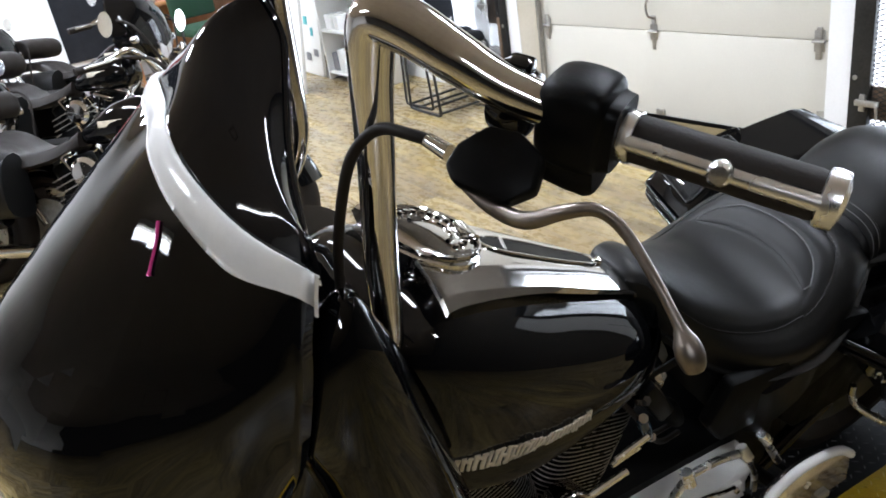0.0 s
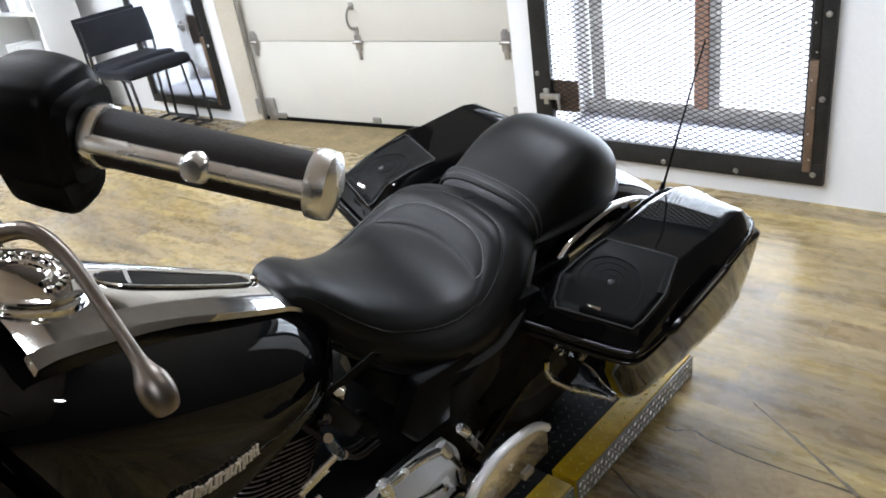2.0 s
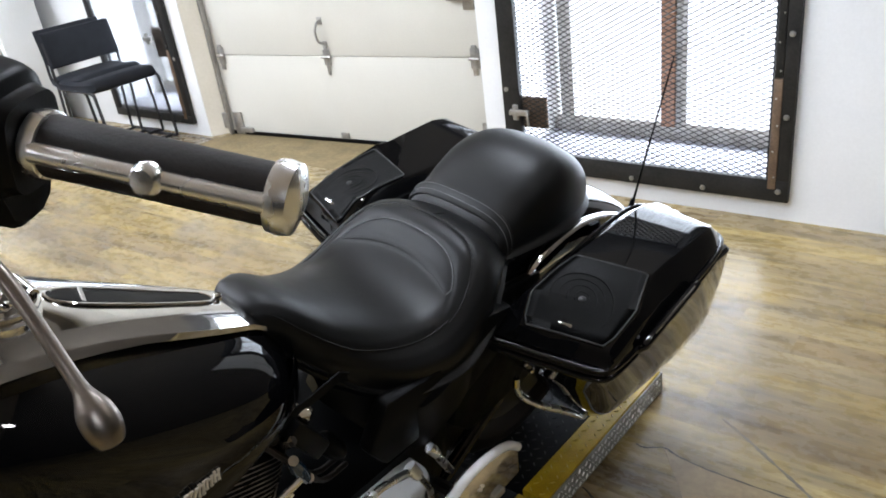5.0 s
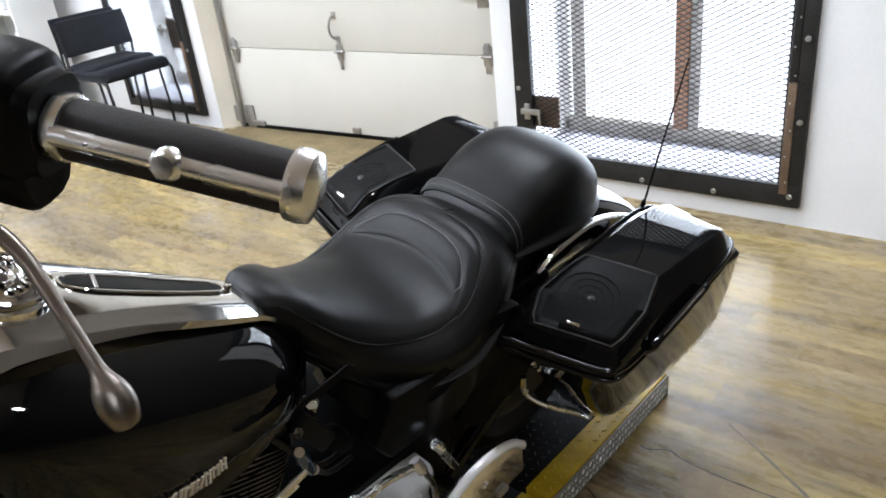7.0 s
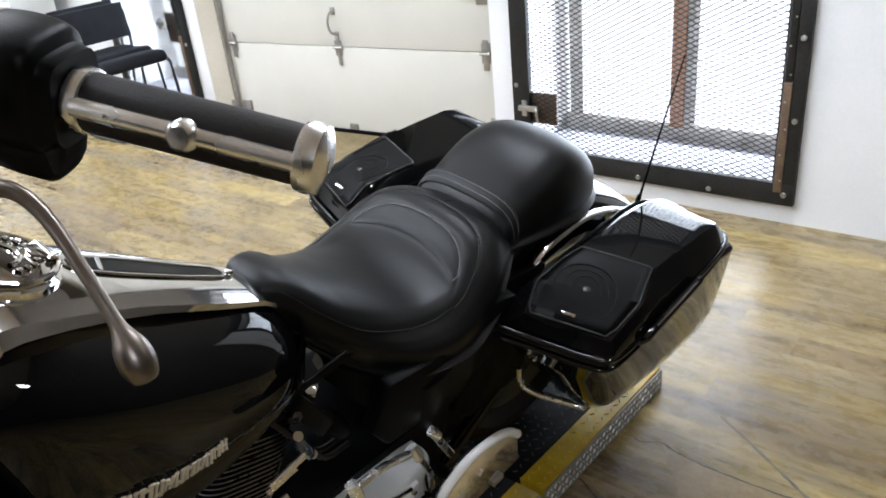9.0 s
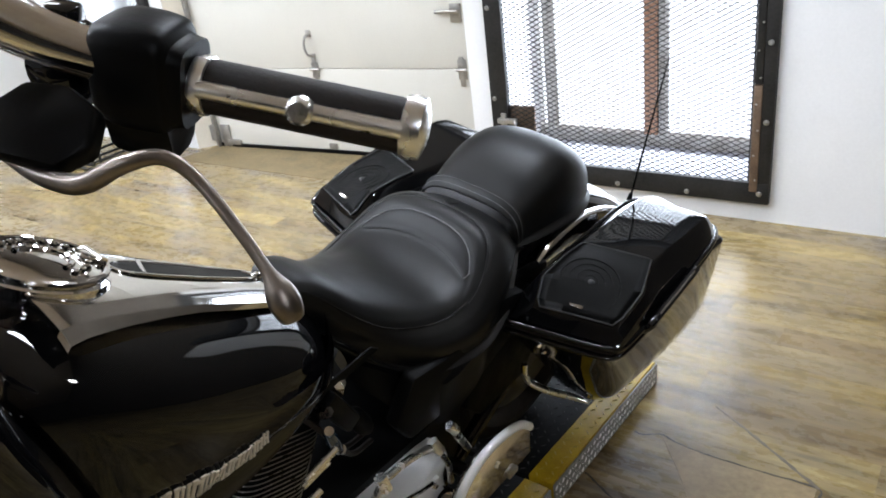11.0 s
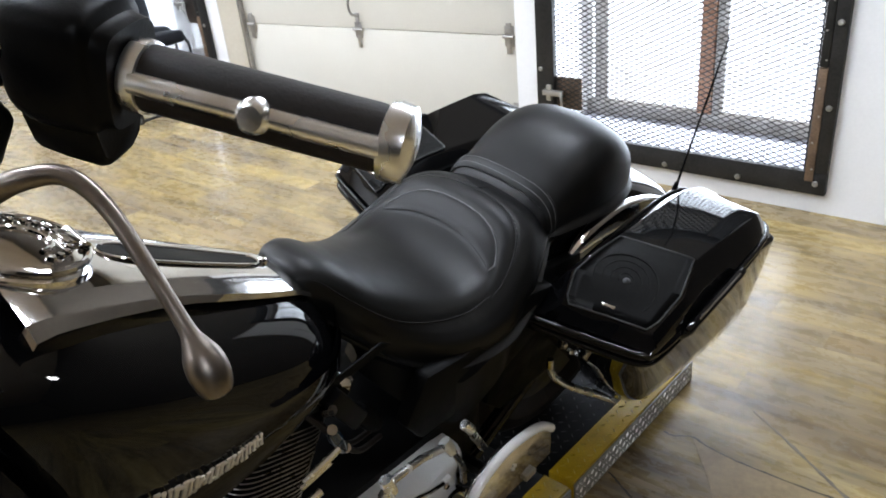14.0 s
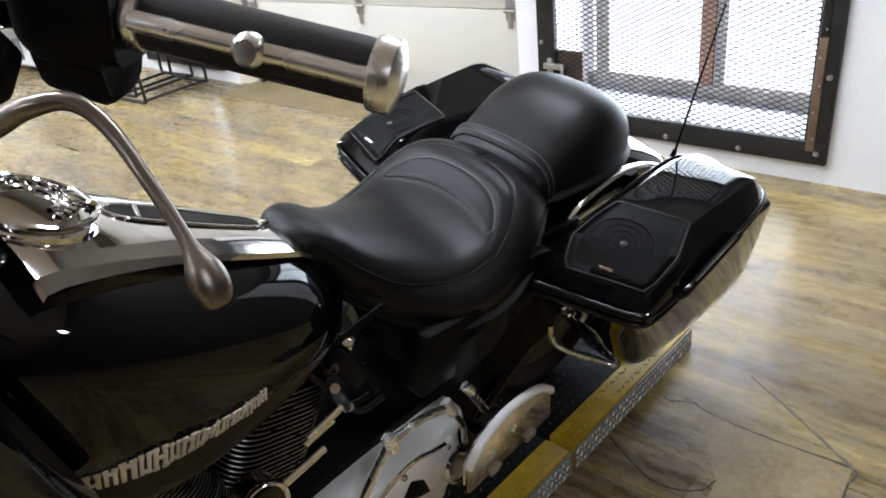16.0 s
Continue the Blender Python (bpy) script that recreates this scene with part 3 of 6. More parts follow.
def lozenges(x0, x1, y0, y1, z, pitch, m=None, length=0.014, wide=0.0035, high=0.0022):
    """Raised tread bars in alternating directions."""
    verts, faces = [], []
    nx, ny = int((x1 - x0) / pitch), int((y1 - y0) / pitch)
    for i in range(nx):
        for j in range(ny):
            cx, cy = x0 + (i + 0.5) * (x1 - x0) / nx, y0 + (j + 0.5) * pitch
            a = radians(45 if (i + j) % 2 else -45)
            ca, sa = math.cos(a), math.sin(a)
            k = len(verts)
            for (px, py, pz) in ((-length, 0, 0), (0, -wide, 0), (length, 0, 0), (0, wide, 0), (-length * 0.55, 0, high), (length * 0.55, 0, high)):
                verts.append((cx + px * ca - py * sa, cy + px * sa + py * ca, z + pz))
            faces += [(k, k + 1, k + 5, k + 4), (k + 1, k + 2, k + 5), (k + 2, k + 3, k + 4, k + 5), (k + 3, k, k + 4)]
    return (verts, faces) if m is None else moved((verts, faces), m)


lift = thing("motorcycle_lift", LIFT, "low lift platform of black tread plate with a yellow painted edge", "lift")
for y0, y1 in ((-2.3, 0.124), (0.139, 0.708)):
    deck = part("deck", box(0.93, y1 - y0, 0.062, (lift_inner - 0.466, (y0 + y1) / 2, 0.034), 0.002), plate_black, lift, "black painted tread plate")
    edge = part("edge_plate", box(lift_edge - lift_inner - 0.002, y1 - y0, 0.064, ((lift_edge + lift_inner) / 2, (y0 + y1) / 2, 0.035), 0.002), yellow_paint, lift, "worn yellow painted edge")
    side = part("side_plate", box(0.004, y1 - y0, 0.062, (lift_edge + 0.003, (y0 + y1) / 2, 0.033), 0.001), plate_silver, lift, "bare silver tread plate side")
    n0 = max(y0, -0.6)
    tagged(part("tread", lozenges(lift_inner + 0.003, lift_edge - 0.003, n0, y1 - 0.01, 0.067, 0.0215, None, 0.0085, 0.0022, 0.003), tread_yellow, edge), kind="stuff")
    tagged(part("tread", lozenges(-0.25, lift_inner - 0.01, n0, y1 - 0.01, 0.065, 0.024, None, 0.0085, 0.002, 0.002), tread_dark, deck), kind="stuff")
    tagged(part("tread", lozenges(-0.029, 0.029, n0, y1 - 0.01, 0, 0.0155, Matrix.Translation((lift_edge + 0.005, 0, 0.033)) @ Matrix.Rotation(radians(90), 4, "Y"), 0.0075, 0.0022, 0.003), tread_silver, side), kind="stuff")

# ---- the motorcycle ----
BIKE = Matrix.Translation((-0.7145, 1.342, 0.072)) @ Matrix.Rotation(radians(-HEAD), 4, "Z") @ Matrix.Rotation(radians(LEAN_ANGLE), 4, "Y")
bike = thing("motorcycle", BIKE, "glossy black touring motorcycle with tall chrome handlebars leaning on its stand", "motorcycle")


def both(x):
    return (x, -x)


def wheel(parent, y, r, wide, steer=0.0, shift=0.0, finish=None):
    finish = finish or brushed_metal
    m = Matrix.Translation((shift, y, r)) @ Matrix.Rotation(radians(steer), 4, "Z") @ Matrix.Rotation(radians(90), 4, "Y")
    w = part("wheel", moved(lathe([(r * 0.62, -wide * 0.4), (r * 0.66, -wide * 0.45), (r * 0.68, -wide * 0.3), (r * 0.66, 0), (r * 0.68, wide * 0.3), (r * 0.66, wide * 0.45), (r * 0.62, wide * 0.4)], 36), m), finish, parent)
    for k in range(9):
        part("spoke", moved(box(r * 0.62, 0.03, 0.022, (r * 0.36, 0, 0), 0.004), m @ Matrix.Rotation(k * math.tau / 9, 4, "Z")), finish, w)
    part("hub", moved(lathe([(0.0001, -0.05), (0.045, -0.05), (0.05, 0), (0.045, 0.05), (0.0001, 0.05)], 20), m), chrome, w)
    part("tyre", moved(skin([[((r * 0.84 + r * 0.17 * math.cos(a)) * math.cos(b), (r * 0.84 + r * 0.17 * math.cos(a)) * math.sin(b), wide * 0.55 * math.sin(a)) for a in np.linspace(0, math.tau, 14, endpoint=False)]
                             for b in np.linspace(0, math.tau, 41)], True, False), m), rubber, w)
    part("brake_disc", moved(lathe([(0.07, 0.0), (0.145, 0.0), (0.145, 0.006), (0.07, 0.006)], 32), Matrix.Translation((0.065, 0, 0)) @ m), finish, w)
    return w


# rear wheel and disc are blackened to stay dark behind the bag
wheel(bike, 0.30, 0.315, 0.17, finish=black_metal)
wheel(bike, -1.36, 0.325, 0.13, -10, -0.075)


def tree_of(me):
    b = bmesh.new()
    b.from_mesh(me)
    t = BVHTree.FromBMesh(b)
    b.free()
    return t


# tank
def tank_ring(y, w, top, bot):
    mid = bot + (top - bot) * 0.42
    half = [(0.0, top - 0.015), (0.48 * w, top - 0.022), (0.82 * w, top - 0.06), (0.97 * w, top - 0.11), (w, mid), (0.985 * w, mid - 0.04), (0.925 * w, bot + 0.05), (0.83 * w, bot)]
    return [(x, y, z) for x, z in half] + [(-x, y, z) for x, z in reversed(half[1:])]


TANK = [(-0.93, 0.05, 0.985, 0.84), (-0.9, 0.115, 1.015, 0.78), (-0.83, 0.165, 1.02, 0.715), (-0.72, 0.18, 0.972, 0.675), (-0.6, 0.172, 0.905, 0.668), (-0.5, 0.16, 0.852, 0.685), (-0.445, 0.143, 0.822, 0.698), (-0.41, 0.114, 0.798, 0.712), (-0.388, 0.075, 0.78, 0.725), (-0.38, 0.04, 0.765, 0.735)]
tank = part("fuel_tank", loft([tank_ring(*r) for r in TANK], 6, 4), black_paint, bike, "glossy black painted fuel tank")


def console_z(y):
    return interp(y, [-0.85, -0.8, -0.73, -0.62, -0.52, -0.445, -0.40], [1.032, 1.022, 0.988, 0.93, 0.874, 0.834, 0.806])


def console_ring(y, lift_by):
    """Across: a low dome to the edge at (xt, -dt), then a chamfer down to the tank at (xb, -db)."""
    z = console_z(y) + lift_by
    at = [-0.785, -0.755, -0.69, -0.605, -0.5, -0.43]
    xt, dt = interp(y, at, [0.116, 0.109, 0.095, 0.078, 0.068, 0.058]), interp(y, at, [0.016, 0.013, 0.011, 0.010, 0.009, 0.009])
    xb, db = interp(y, at, [0.13, 0.121, 0.102, 0.082, 0.0705, 0.0605]), interp(y, at, [0.029, 0.025, 0.022, 0.0195, 0.017, 0.016])
    half = [(f * xt, z + 0.004 - (dt + 0.004) * f ** 2.2) for f in (0, 0.2, 0.4, 0.6, 0.8, 0.94)] + [(xt, z - dt), (xt * 0.4 + xb * 0.6, z - dt * 0.4 - db * 0.6), (xb, z - db), (xb - 0.016, z - db - 0.014)]
    return [(x, y, zz) for x, zz in half] + [(-x, y, zz) for x, zz in reversed(half[1:])]


CONSOLE = [(-0.785, -0.006), (-0.78, 0.0), (-0.76, 0.002), (-0.74, 0.0015), (-0.7, 0.001), (-0.65, 0), (-0.6, -0.002), (-0.55, -0.004), (-0.5, -0.006), (-0.435, -0.008), (-0.415, -0.012)]
console = part("tank_console", skin([console_ring(*r) for r in CONSOLE]), chrome, bike, "chrome tank console", 16)
slope = math.atan2(console_z(-0.44) - console_z(-0.73), 0.29)
DIAL = Matrix.Translation((0, -0.738, 0.992)) @ Matrix.Rotation(slope * 0.8, 4, "X")
dial = part("fuel_cap", moved(lathe([(0.07, -0.03), (0.074, -0.008), (0.072, 0.004), (0.064, 0.010), (0.05, 0.013), (0.0001, 0.014)], 40), DIAL), chrome, console, "round chrome fuel door")
part("cap_rim", moved(tube([(0.066 * math.cos(a), 0.066 * math.sin(a), 0.011) for a in np.linspace(0, math.tau, 30, endpoint=False)], 0.004, 8, 1, closed=True), DIAL), chrome, dial)
for k in range(14):
    a = radians(15 + 15 * k)
    part("cap_stud", moved(lathe([(0.0001, 0.006), (0.0035, 0.005), (0.005, 0.002), (0.0055, 0)], 8), DIAL @ Matrix.Translation((0.046 * math.cos(a), 0.046 * math.sin(a), 0.013))), chrome, dial)
part("cap_ridge", moved(tube([(0.03 * math.cos(a), 0.03 * math.sin(a), 0.0135) for a in np.linspace(radians(20), radians(215), 22)], 0.0035, 8, 1), DIAL), chrome, dial)
part("cap_hinge", moved(merge(tube([(-0.02, 0.06, 0.012), (0.02, 0.06, 0.012)], 0.007, 10, smooth=False), box(0.03, 0.02, 0.008, (0, 0.05, 0.014), 0.002)), DIAL), chrome, dial)


def inlay_ring(y, w):
    z = console_z(y) + interp(y, [-0.7, -0.6, -0.5, -0.435], [0.001, -0.002, -0.006, -0.008]) + 0.0065
    return [(-w, y, z - 0.005), (-w, y, z - 0.0006), (0, y, z), (w, y, z - 0.0006), (w, y, z - 0.005)]


part("console_insert", loft([inlay_ring(y, w) for y, w in ((-0.658, 0.004), (-0.652, 0.012), (-0.63, 0.019), (-0.58, 0.02), (-0.52, 0.0165), (-0.47, 0.012), (-0.462, 0.006))], 3, 2), black_plastic, console, "dark grey inlay")
inlay_edge = [(w, y) for y, w in ((-0.66, 0.004), (-0.653, 0.0135), (-0.63, 0.0205), (-0.58, 0.0215), (-0.52, 0.018), (-0.47, 0.0135), (-0.46, 0.005))]
part("inlay_frame", tube([(x, y, inlay_ring(y, 0)[2][2] - 0.001) for x, y in inlay_edge + [(-x, y) for x, y in reversed(inlay_edge)]], 0.0022, 8, 3, closed=True), chrome, console, "raised chrome inlay frame")
for y in (-0.448, -0.674):
    part("console_bolt", moved(lathe([(0.0001, 0.007), (0.005, 0.006), (0.008, 0.001), (0.008, 0)], 10), Matrix.Translation((0, y, inlay_ring(y, 0)[2][2] - 0.002))), chrome, console)
part("inlay_bar", moved(box(0.034, 0.005, 0.002, (0, 0, 0), 0.0005), Matrix.Translation((0, -0.622, inlay_ring(-0.622, 0)[2][2] + 0.001)) @ Matrix.Rotation(radians(-18), 4, "Z") @ Matrix.Rotation(-0.53, 4, "X")), brushed_metal, console)

tank_tree = tree_of(tank.data)
# bright metal line put in for the highlight along the lower tank edge
for sx in (1, -1):
    part("tank_seam", tube([(sx * 0.83 * w, y, bot - 0.001) for y, w, _, bot in TANK[1:-2]], 0.0028, 8, 4), brushed_metal, tank, "thin metal line for the light caught by the lower tank edge")
# plain silver marks where the tank lettering runs
rng = random.Random(4)
for sx in (1, -1):
    y = -0.85
    while y < -0.592:
        wdt = interp(y, [-0.84, -0.58], [0.021, 0.012]) * rng.uniform(0.75, 1.2)
        hgt = interp(y, [-0.84, -0.76, -0.72, -0.67, -0.627, -0.588], [0.044, 0.052, 0.052, 0.044, 0.033, 0.016]) * rng.uniform(0.85, 1.08)
        zc = interp(y, [-0.84, -0.76, -0.72, -0.67, -0.6275, -0.588], [0.757, 0.75, 0.745, 0.736, 0.731, 0.737])
        spot, nrm = tank_tree.ray_cast(Vector((sx * 0.5, y + wdt / 2, zc)), Vector((-sx, 0, 0)))[:2]
        m = frame_at(spot + nrm * 0.0015, nrm, (0, 1, -0.16))
        lean_by = Matrix(((1, -0.18, 0, 0), (0, 1, 0, 0), (0, 0, 1, 0), (0, 0, 0, 1)))
        bars = [box(wdt * 0.3, hgt, 0.003, (-wdt * 0.3, 0, 0), 0.0008), box(wdt * 0.3, hgt * 0.94, 0.003, (wdt * 0.26, 0, 0), 0.0008)]
        bars += [box(wdt * 0.42, hgt * 0.13, 0.0026, (x * wdt, q * hgt, 0.0002), 0.0006) for x in (-0.3, 0.26) for q in (0.44, -0.44)]
        bars.append(box(wdt * 0.6, hgt * 0.14, 0.0026, (0, rng.choice((0.05, 0.3, -0.3)) * hgt, 0.0003), 0.0006))
        bars = [moved(q, lean_by) for q in bars]
        part("letter_mark", moved(merge(*bars), m), silver_letters, bike)
        y += wdt * 0.98


# seat
def seat_ring(y, top, xe, ze, w, bot):
    """Half across: dished top to the seam at (xe, ze), then the side skirt down to bot."""
    d = top - ze
    half = [(0.0, top), (0.4 * xe, top - 0.06 * d), (0.72 * xe, top - 0.3 * d), (0.9 * xe, top - 0.66 * d), (xe, ze), (xe + 0.55 * (w - xe), ze - 0.14 * (ze - bot) - 0.004), (w, ze - 0.45 * (ze - bot)), (0.99 * w, bot + 0.14 * (ze - bot)), (0.9 * w, bot)]
    return [(x, y, z) for x, z in half] + [(-x, y, z) for x, z in reversed(half[1:])]


SEAT = [(-0.432, 0.812, 0.022, 0.804, 0.026, 0.775), (-0.422, 0.823, 0.045, 0.808, 0.05, 0.757), (-0.398, 0.826, 0.062, 0.801, 0.07, 0.735), (-0.364, 0.81, 0.09, 0.764, 0.099, 0.7), (-0.306, 0.764, 0.12, 0.711, 0.134, 0.64), (-0.23, 0.726, 0.142, 0.68, 0.17, 0.604), (-0.16, 0.708, 0.152, 0.668, 0.186, 0.594),
        (-0.105, 0.709, 0.156, 0.68, 0.19, 0.596), (-0.06, 0.726, 0.152, 0.704, 0.184, 0.605), (-0.025, 0.752, 0.143, 0.724, 0.176, 0.618), (0.01, 0.757, 0.133, 0.73, 0.16, 0.64), (0.045, 0.747, 0.122, 0.72, 0.143, 0.66), (0.085, 0.728, 0.105, 0.7, 0.122, 0.672), (0.11, 0.7, 0.09, 0.68, 0.12, 0.67)]
def ease(t):
    t = min(max(t, 0.0), 1.0)
    return t * t * (3 - 2 * t)


def crease_y(x):
    return -0.066 - 1.8 * x * x


def inner_y(x):
    return -0.03 - 0.012 * (x / 0.1) ** 2 - 0.03 * (x / 0.125) ** 6


def outer_y(x):
    return 0.016 - 0.02 * (x / 0.1) ** 2 - 0.045 * (x / 0.15) ** 8


def pressed(p):
    """Sinks the dish in front of its curved crease, and swells the roll between the two seams."""
    x, y, z = p
    if z < 0.64 or abs(x) > 0.165:
        return p
    side = ease((0.142 - abs(x)) / 0.04)
    dish = ease((crease_y(x) - y) / 0.012 + 0.5) * ease((y + 0.3) / 0.16) * side
    swell = math.exp(-((y - crease_y(x) - 0.028) / 0.016) ** 2) * side
    t = (y - inner_y(x)) / max(outer_y(x) - inner_y(x), 0.01)
    roll = 0.0025 * math.sin(math.pi * t) if 0 < t < 1 else 0.0
    groove = 0.0012 * (math.exp(-(t / 0.09) ** 2) + math.exp(-((t - 1) / 0.09) ** 2))
    return (x, y, z - 0.006 * dish + 0.002 * swell + (roll - groove) * ease((0.16 - abs(x)) / 0.03))


raw = loft([seat_ring(*r) for r in SEAT], 12, 8)
seat_data = mesh_from([pressed(p) for p in raw[0]], raw[1], "seat", 80)
seat = part("seat", seat_data, leather, bike, "smooth black leather rider seat")


def on_top(tree, x, y, lift_by=0.0):
    hit = tree.ray_cast(Vector((x, y, 2)), Vector((0, 0, -1)))[0]
    return (x, y, (hit.z if hit else 0.7) + lift_by)


seat_tree = tree_of(seat_data)
bend = np.sin(np.linspace(-math.pi / 2, math.pi / 2, 30))
inner_seam = [(0.126 * x, inner_y(0.126 * x)) for x in bend]
inner_seam = [(-0.124, -0.092)] + inner_seam + [(0.124, -0.092)]
outer_seam = [(-0.156, -0.12), (-0.1545, -0.095)] + [(0.15 * x, outer_y(0.15 * x)) for x in bend] + [(0.1545, -0.095), (0.156, -0.12)]
part("seam", tube([on_top(seat_tree, x, y, 0.0004) for x, y in inner_seam], 0.0013, 6, 2), seam_thread, seat, "pale stitched seam")
part("seam", tube([on_top(seat_tree, x, y, 0.0004) for x, y in outer_seam], 0.0013, 6, 2), leather, seat, "stitched piping")
part("seam", tube([on_top(seat_tree, x, crease_y(x), 0.0002) for x in np.linspace(-0.124, 0.124, 18)], 0.0009, 6, 2), leather, seat)
part("seam", tube([on_top(seat_tree, 0.0, y, 0.0002) for y in np.linspace(0.014, 0.05, 5)], 0.0014, 6, 2), leather, seat)
for sx in (1, -1):
    part("seam", tube([on_top(seat_tree, sx * x, y, 0.0004) for x, y in ((0.04, -0.424), (0.06, -0.4), (0.088, -0.366), (0.118, -0.306), (0.139, -0.235), (0.149, -0.17), (0.153, -0.12))], 0.0012, 6, 4), leather, seat)
    part("skirt", tube([(sx * x, y, z) for x, y, z in ((0.075, -0.39, 0.72), (0.105, -0.34, 0.668), (0.14, -0.28, 0.624), (0.168, -0.22, 0.6), (0.182, -0.15, 0.59), (0.182, -0.09, 0.597), (0.168, -0.03, 0.618), (0.146, 0.03, 0.65))], 0.005, 8, 4), leather, seat, "rolled lower edge")
for k in range(46):
    f0 = k / 46
    n = len(outer_seam) - 1
    a = Vector(on_top(seat_tree, *[outer_seam[int(f0 * n)][c] + (outer_seam[int(f0 * n) + 1][c] - outer_seam[int(f0 * n)][c]) * (f0 * n % 1) for c in (0, 1)], 0.0002))
    part("stitch", moved(box(0.004, 0.0012, 0.0012, (0, 0, 0), 0.0003, 1), frame_at(a + Vector((0, 0.0028, 0)), (0, 0, 1), (Vector(outer_seam[int(f0 * n) + 1]).to_3d() - Vector(outer_seam[int(f0 * n)]).to_3d()))), seam_thread, seat)


# pillion
def pillion_ring(y, w, top, bot):
    d = top - bot
    half = [(0.0, top), (0.42 * w, top - 0.025 * d), (0.7 * w, top - 0.12 * d), (0.89 * w, top - 0.32 * d), (0.985 * w, top - 0.62 * d), (w, bot + 0.14 * d), (0.94 * w, bot)]
    return [(x, y, z) for x, z in half] + [(-x, y, z) for x, z in reversed(half[1:])]


PILLION = [(0.07, 0.1, 0.722, 0.69), (0.078, 0.113, 0.738, 0.684), (0.1, 0.12, 0.757, 0.68), (0.13, 0.124, 0.774, 0.677), (0.17, 0.13, 0.797, 0.675), (0.22, 0.136, 0.815, 0.673), (0.28, 0.136, 0.818, 0.67), (0.34, 0.126, 0.8, 0.664), (0.4, 0.106, 0.762, 0.656), (0.445, 0.08, 0.72, 0.65), (0.472, 0.048, 0.682, 0.645), (0.482, 0.02, 0.66, 0.643)]
pillion_data = mesh_from(*loft([pillion_ring(*r) for r in PILLION], 6, 6), "pillion", 80)
pillion = part("pillion", pillion_data, leather, bike, "rounded black leather passenger pad")
front_pad = [(0.043, 0.07, 0.718, 0.704), (0.046, 0.092, 0.731, 0.7), (0.056, 0.102, 0.7375, 0.696), (0.068, 0.104, 0.737, 0.694), (0.078, 0.1, 0.728, 0.694)]
part("pad_front", loft([pillion_ring(*r) for r in front_pad], 4, 5), leather, pillion, "padded front roll")


half_path = [(x, y, z) for x, y, z in pillion_ring(0.094, 0.122, 0.754, 0.672)[:7]]
whole = [(-x, y, z) for x, y, z in reversed(half_path[1:])] + half_path
part("strap", loft([[(x * 1.01, y + dy, z + dz) for dy, dz in ((-0.009, -0.008), (-0.0085, 0.0), (0.0095, 0.0135), (0.0105, 0.005))] for x, y, z in whole], 4, 2), leather, pillion, "leather passenger strap")
for dy, dz in ((-0.005, 0.0035), (0.006, 0.0115)):
    part("strap_stitch", tube([(x * 1.012, y + dy, z + dz) for x, y, z in whole[1:-1]], 0.0007, 6, 4), seam_thread, pillion)

# side covers under the seat
for sx in (1, -1):
    side = prism([(-0.34, 0.56), (-0.30, 0.64), (-0.2, 0.625), (-0.05, 0.66), (0.03, 0.64), (0.0, 0.54), (-0.13, 0.49), (-0.3, 0.5)], 0.03, 0.008)
    m = Matrix(((0, 0, sx, sx * 0.155), (1, 0, 0, 0), (0, 1, 0, 0), (0, 0, 0, 1)))
    part("side_cover", moved(side, m), engine_black, bike, "black side cover")
    ledge = [((0.06, -0.345, 0.662), (0.085, -0.352, 0.652), 0.03), ((0.09, -0.31, 0.645), (0.112, -0.318, 0.632), 0.06), ((0.135, -0.255, 0.612), (0.16, -0.262, 0.594), 0.09), ((0.16, -0.205, 0.6), (0.19, -0.218, 0.576), 0.1), ((0.165, -0.15, 0.61), (0.195, -0.155, 0.59), 0.1), ((0.16, -0.08, 0.625), (0.188, -0.085, 0.606), 0.09), ((0.15, -0.05, 0.625), (0.16, -0.05, 0.612), 0.05)]
    rings = [[(sx * a[0], a[1], a[2]), (sx * (a[0] * 0.3 + b[0] * 0.7), a[1] * 0.3 + b[1] * 0.7, a[2] * 0.3 + b[2] * 0.7 + 0.003), (sx * b[0], b[1], b[2]), (sx * (b[0] - 0.004), b[1], b[2] - d), (sx * (a[0] - 0.01), a[1], a[2] - d)] for a, b, d in ledge]
    part("side_ledge", loft(rings, 2, 1), black_plastic, bike, "satin black side cover ledge")

# added filler panels that keep the gap beside the rear wheel black
for sx in (1, -1):
    guard = prism([(-0.06, 0.36), (-0.03, 0.56), (0.04, 0.63), (0.2, 0.6), (0.24, 0.4), (0.16, 0.3), (0.0, 0.3)], 0.02, 0.006)
    part("belt_guard", moved(guard, Matrix(((0, 0, sx, sx * 0.118), (1, 0, 0, 0), (0, 1, 0, 0), (0, 0, 0, 1)))), engine_black, bike, "added black filler panel beside the rear wheel")

# rear fender
FENDER = [(0.02, 0.60), (0.12, 0.645), (0.28, 0.662), (0.44, 0.645), (0.58, 0.592), (0.70, 0.515), (0.79, 0.42), (0.835, 0.31)]
ring_list = []
for i, (y, z) in enumerate(FENDER):
    a = Vector(FENDER[min(i + 1, len(FENDER) - 1)]) - Vector(FENDER[max(i - 1, 0)])
    nrm = Vector((-a.y, a.x)).normalized()
    nrm = nrm if nrm.y > 0 or nrm.x > 0 else -nrm
    prof = [(-0.115, -0.10), (-0.112, -0.045), (-0.085, -0.012), (0.0, 0.0), (0.085, -0.012), (0.112, -0.045), (0.115, -0.10), (0.107, -0.10), (0.104, -0.05), (0.0, -0.008), (-0.104, -0.05), (-0.107, -0.10)]
    ring_list.append([(x, y + nrm.x * d, z + nrm.y * d) for x, d in prof])
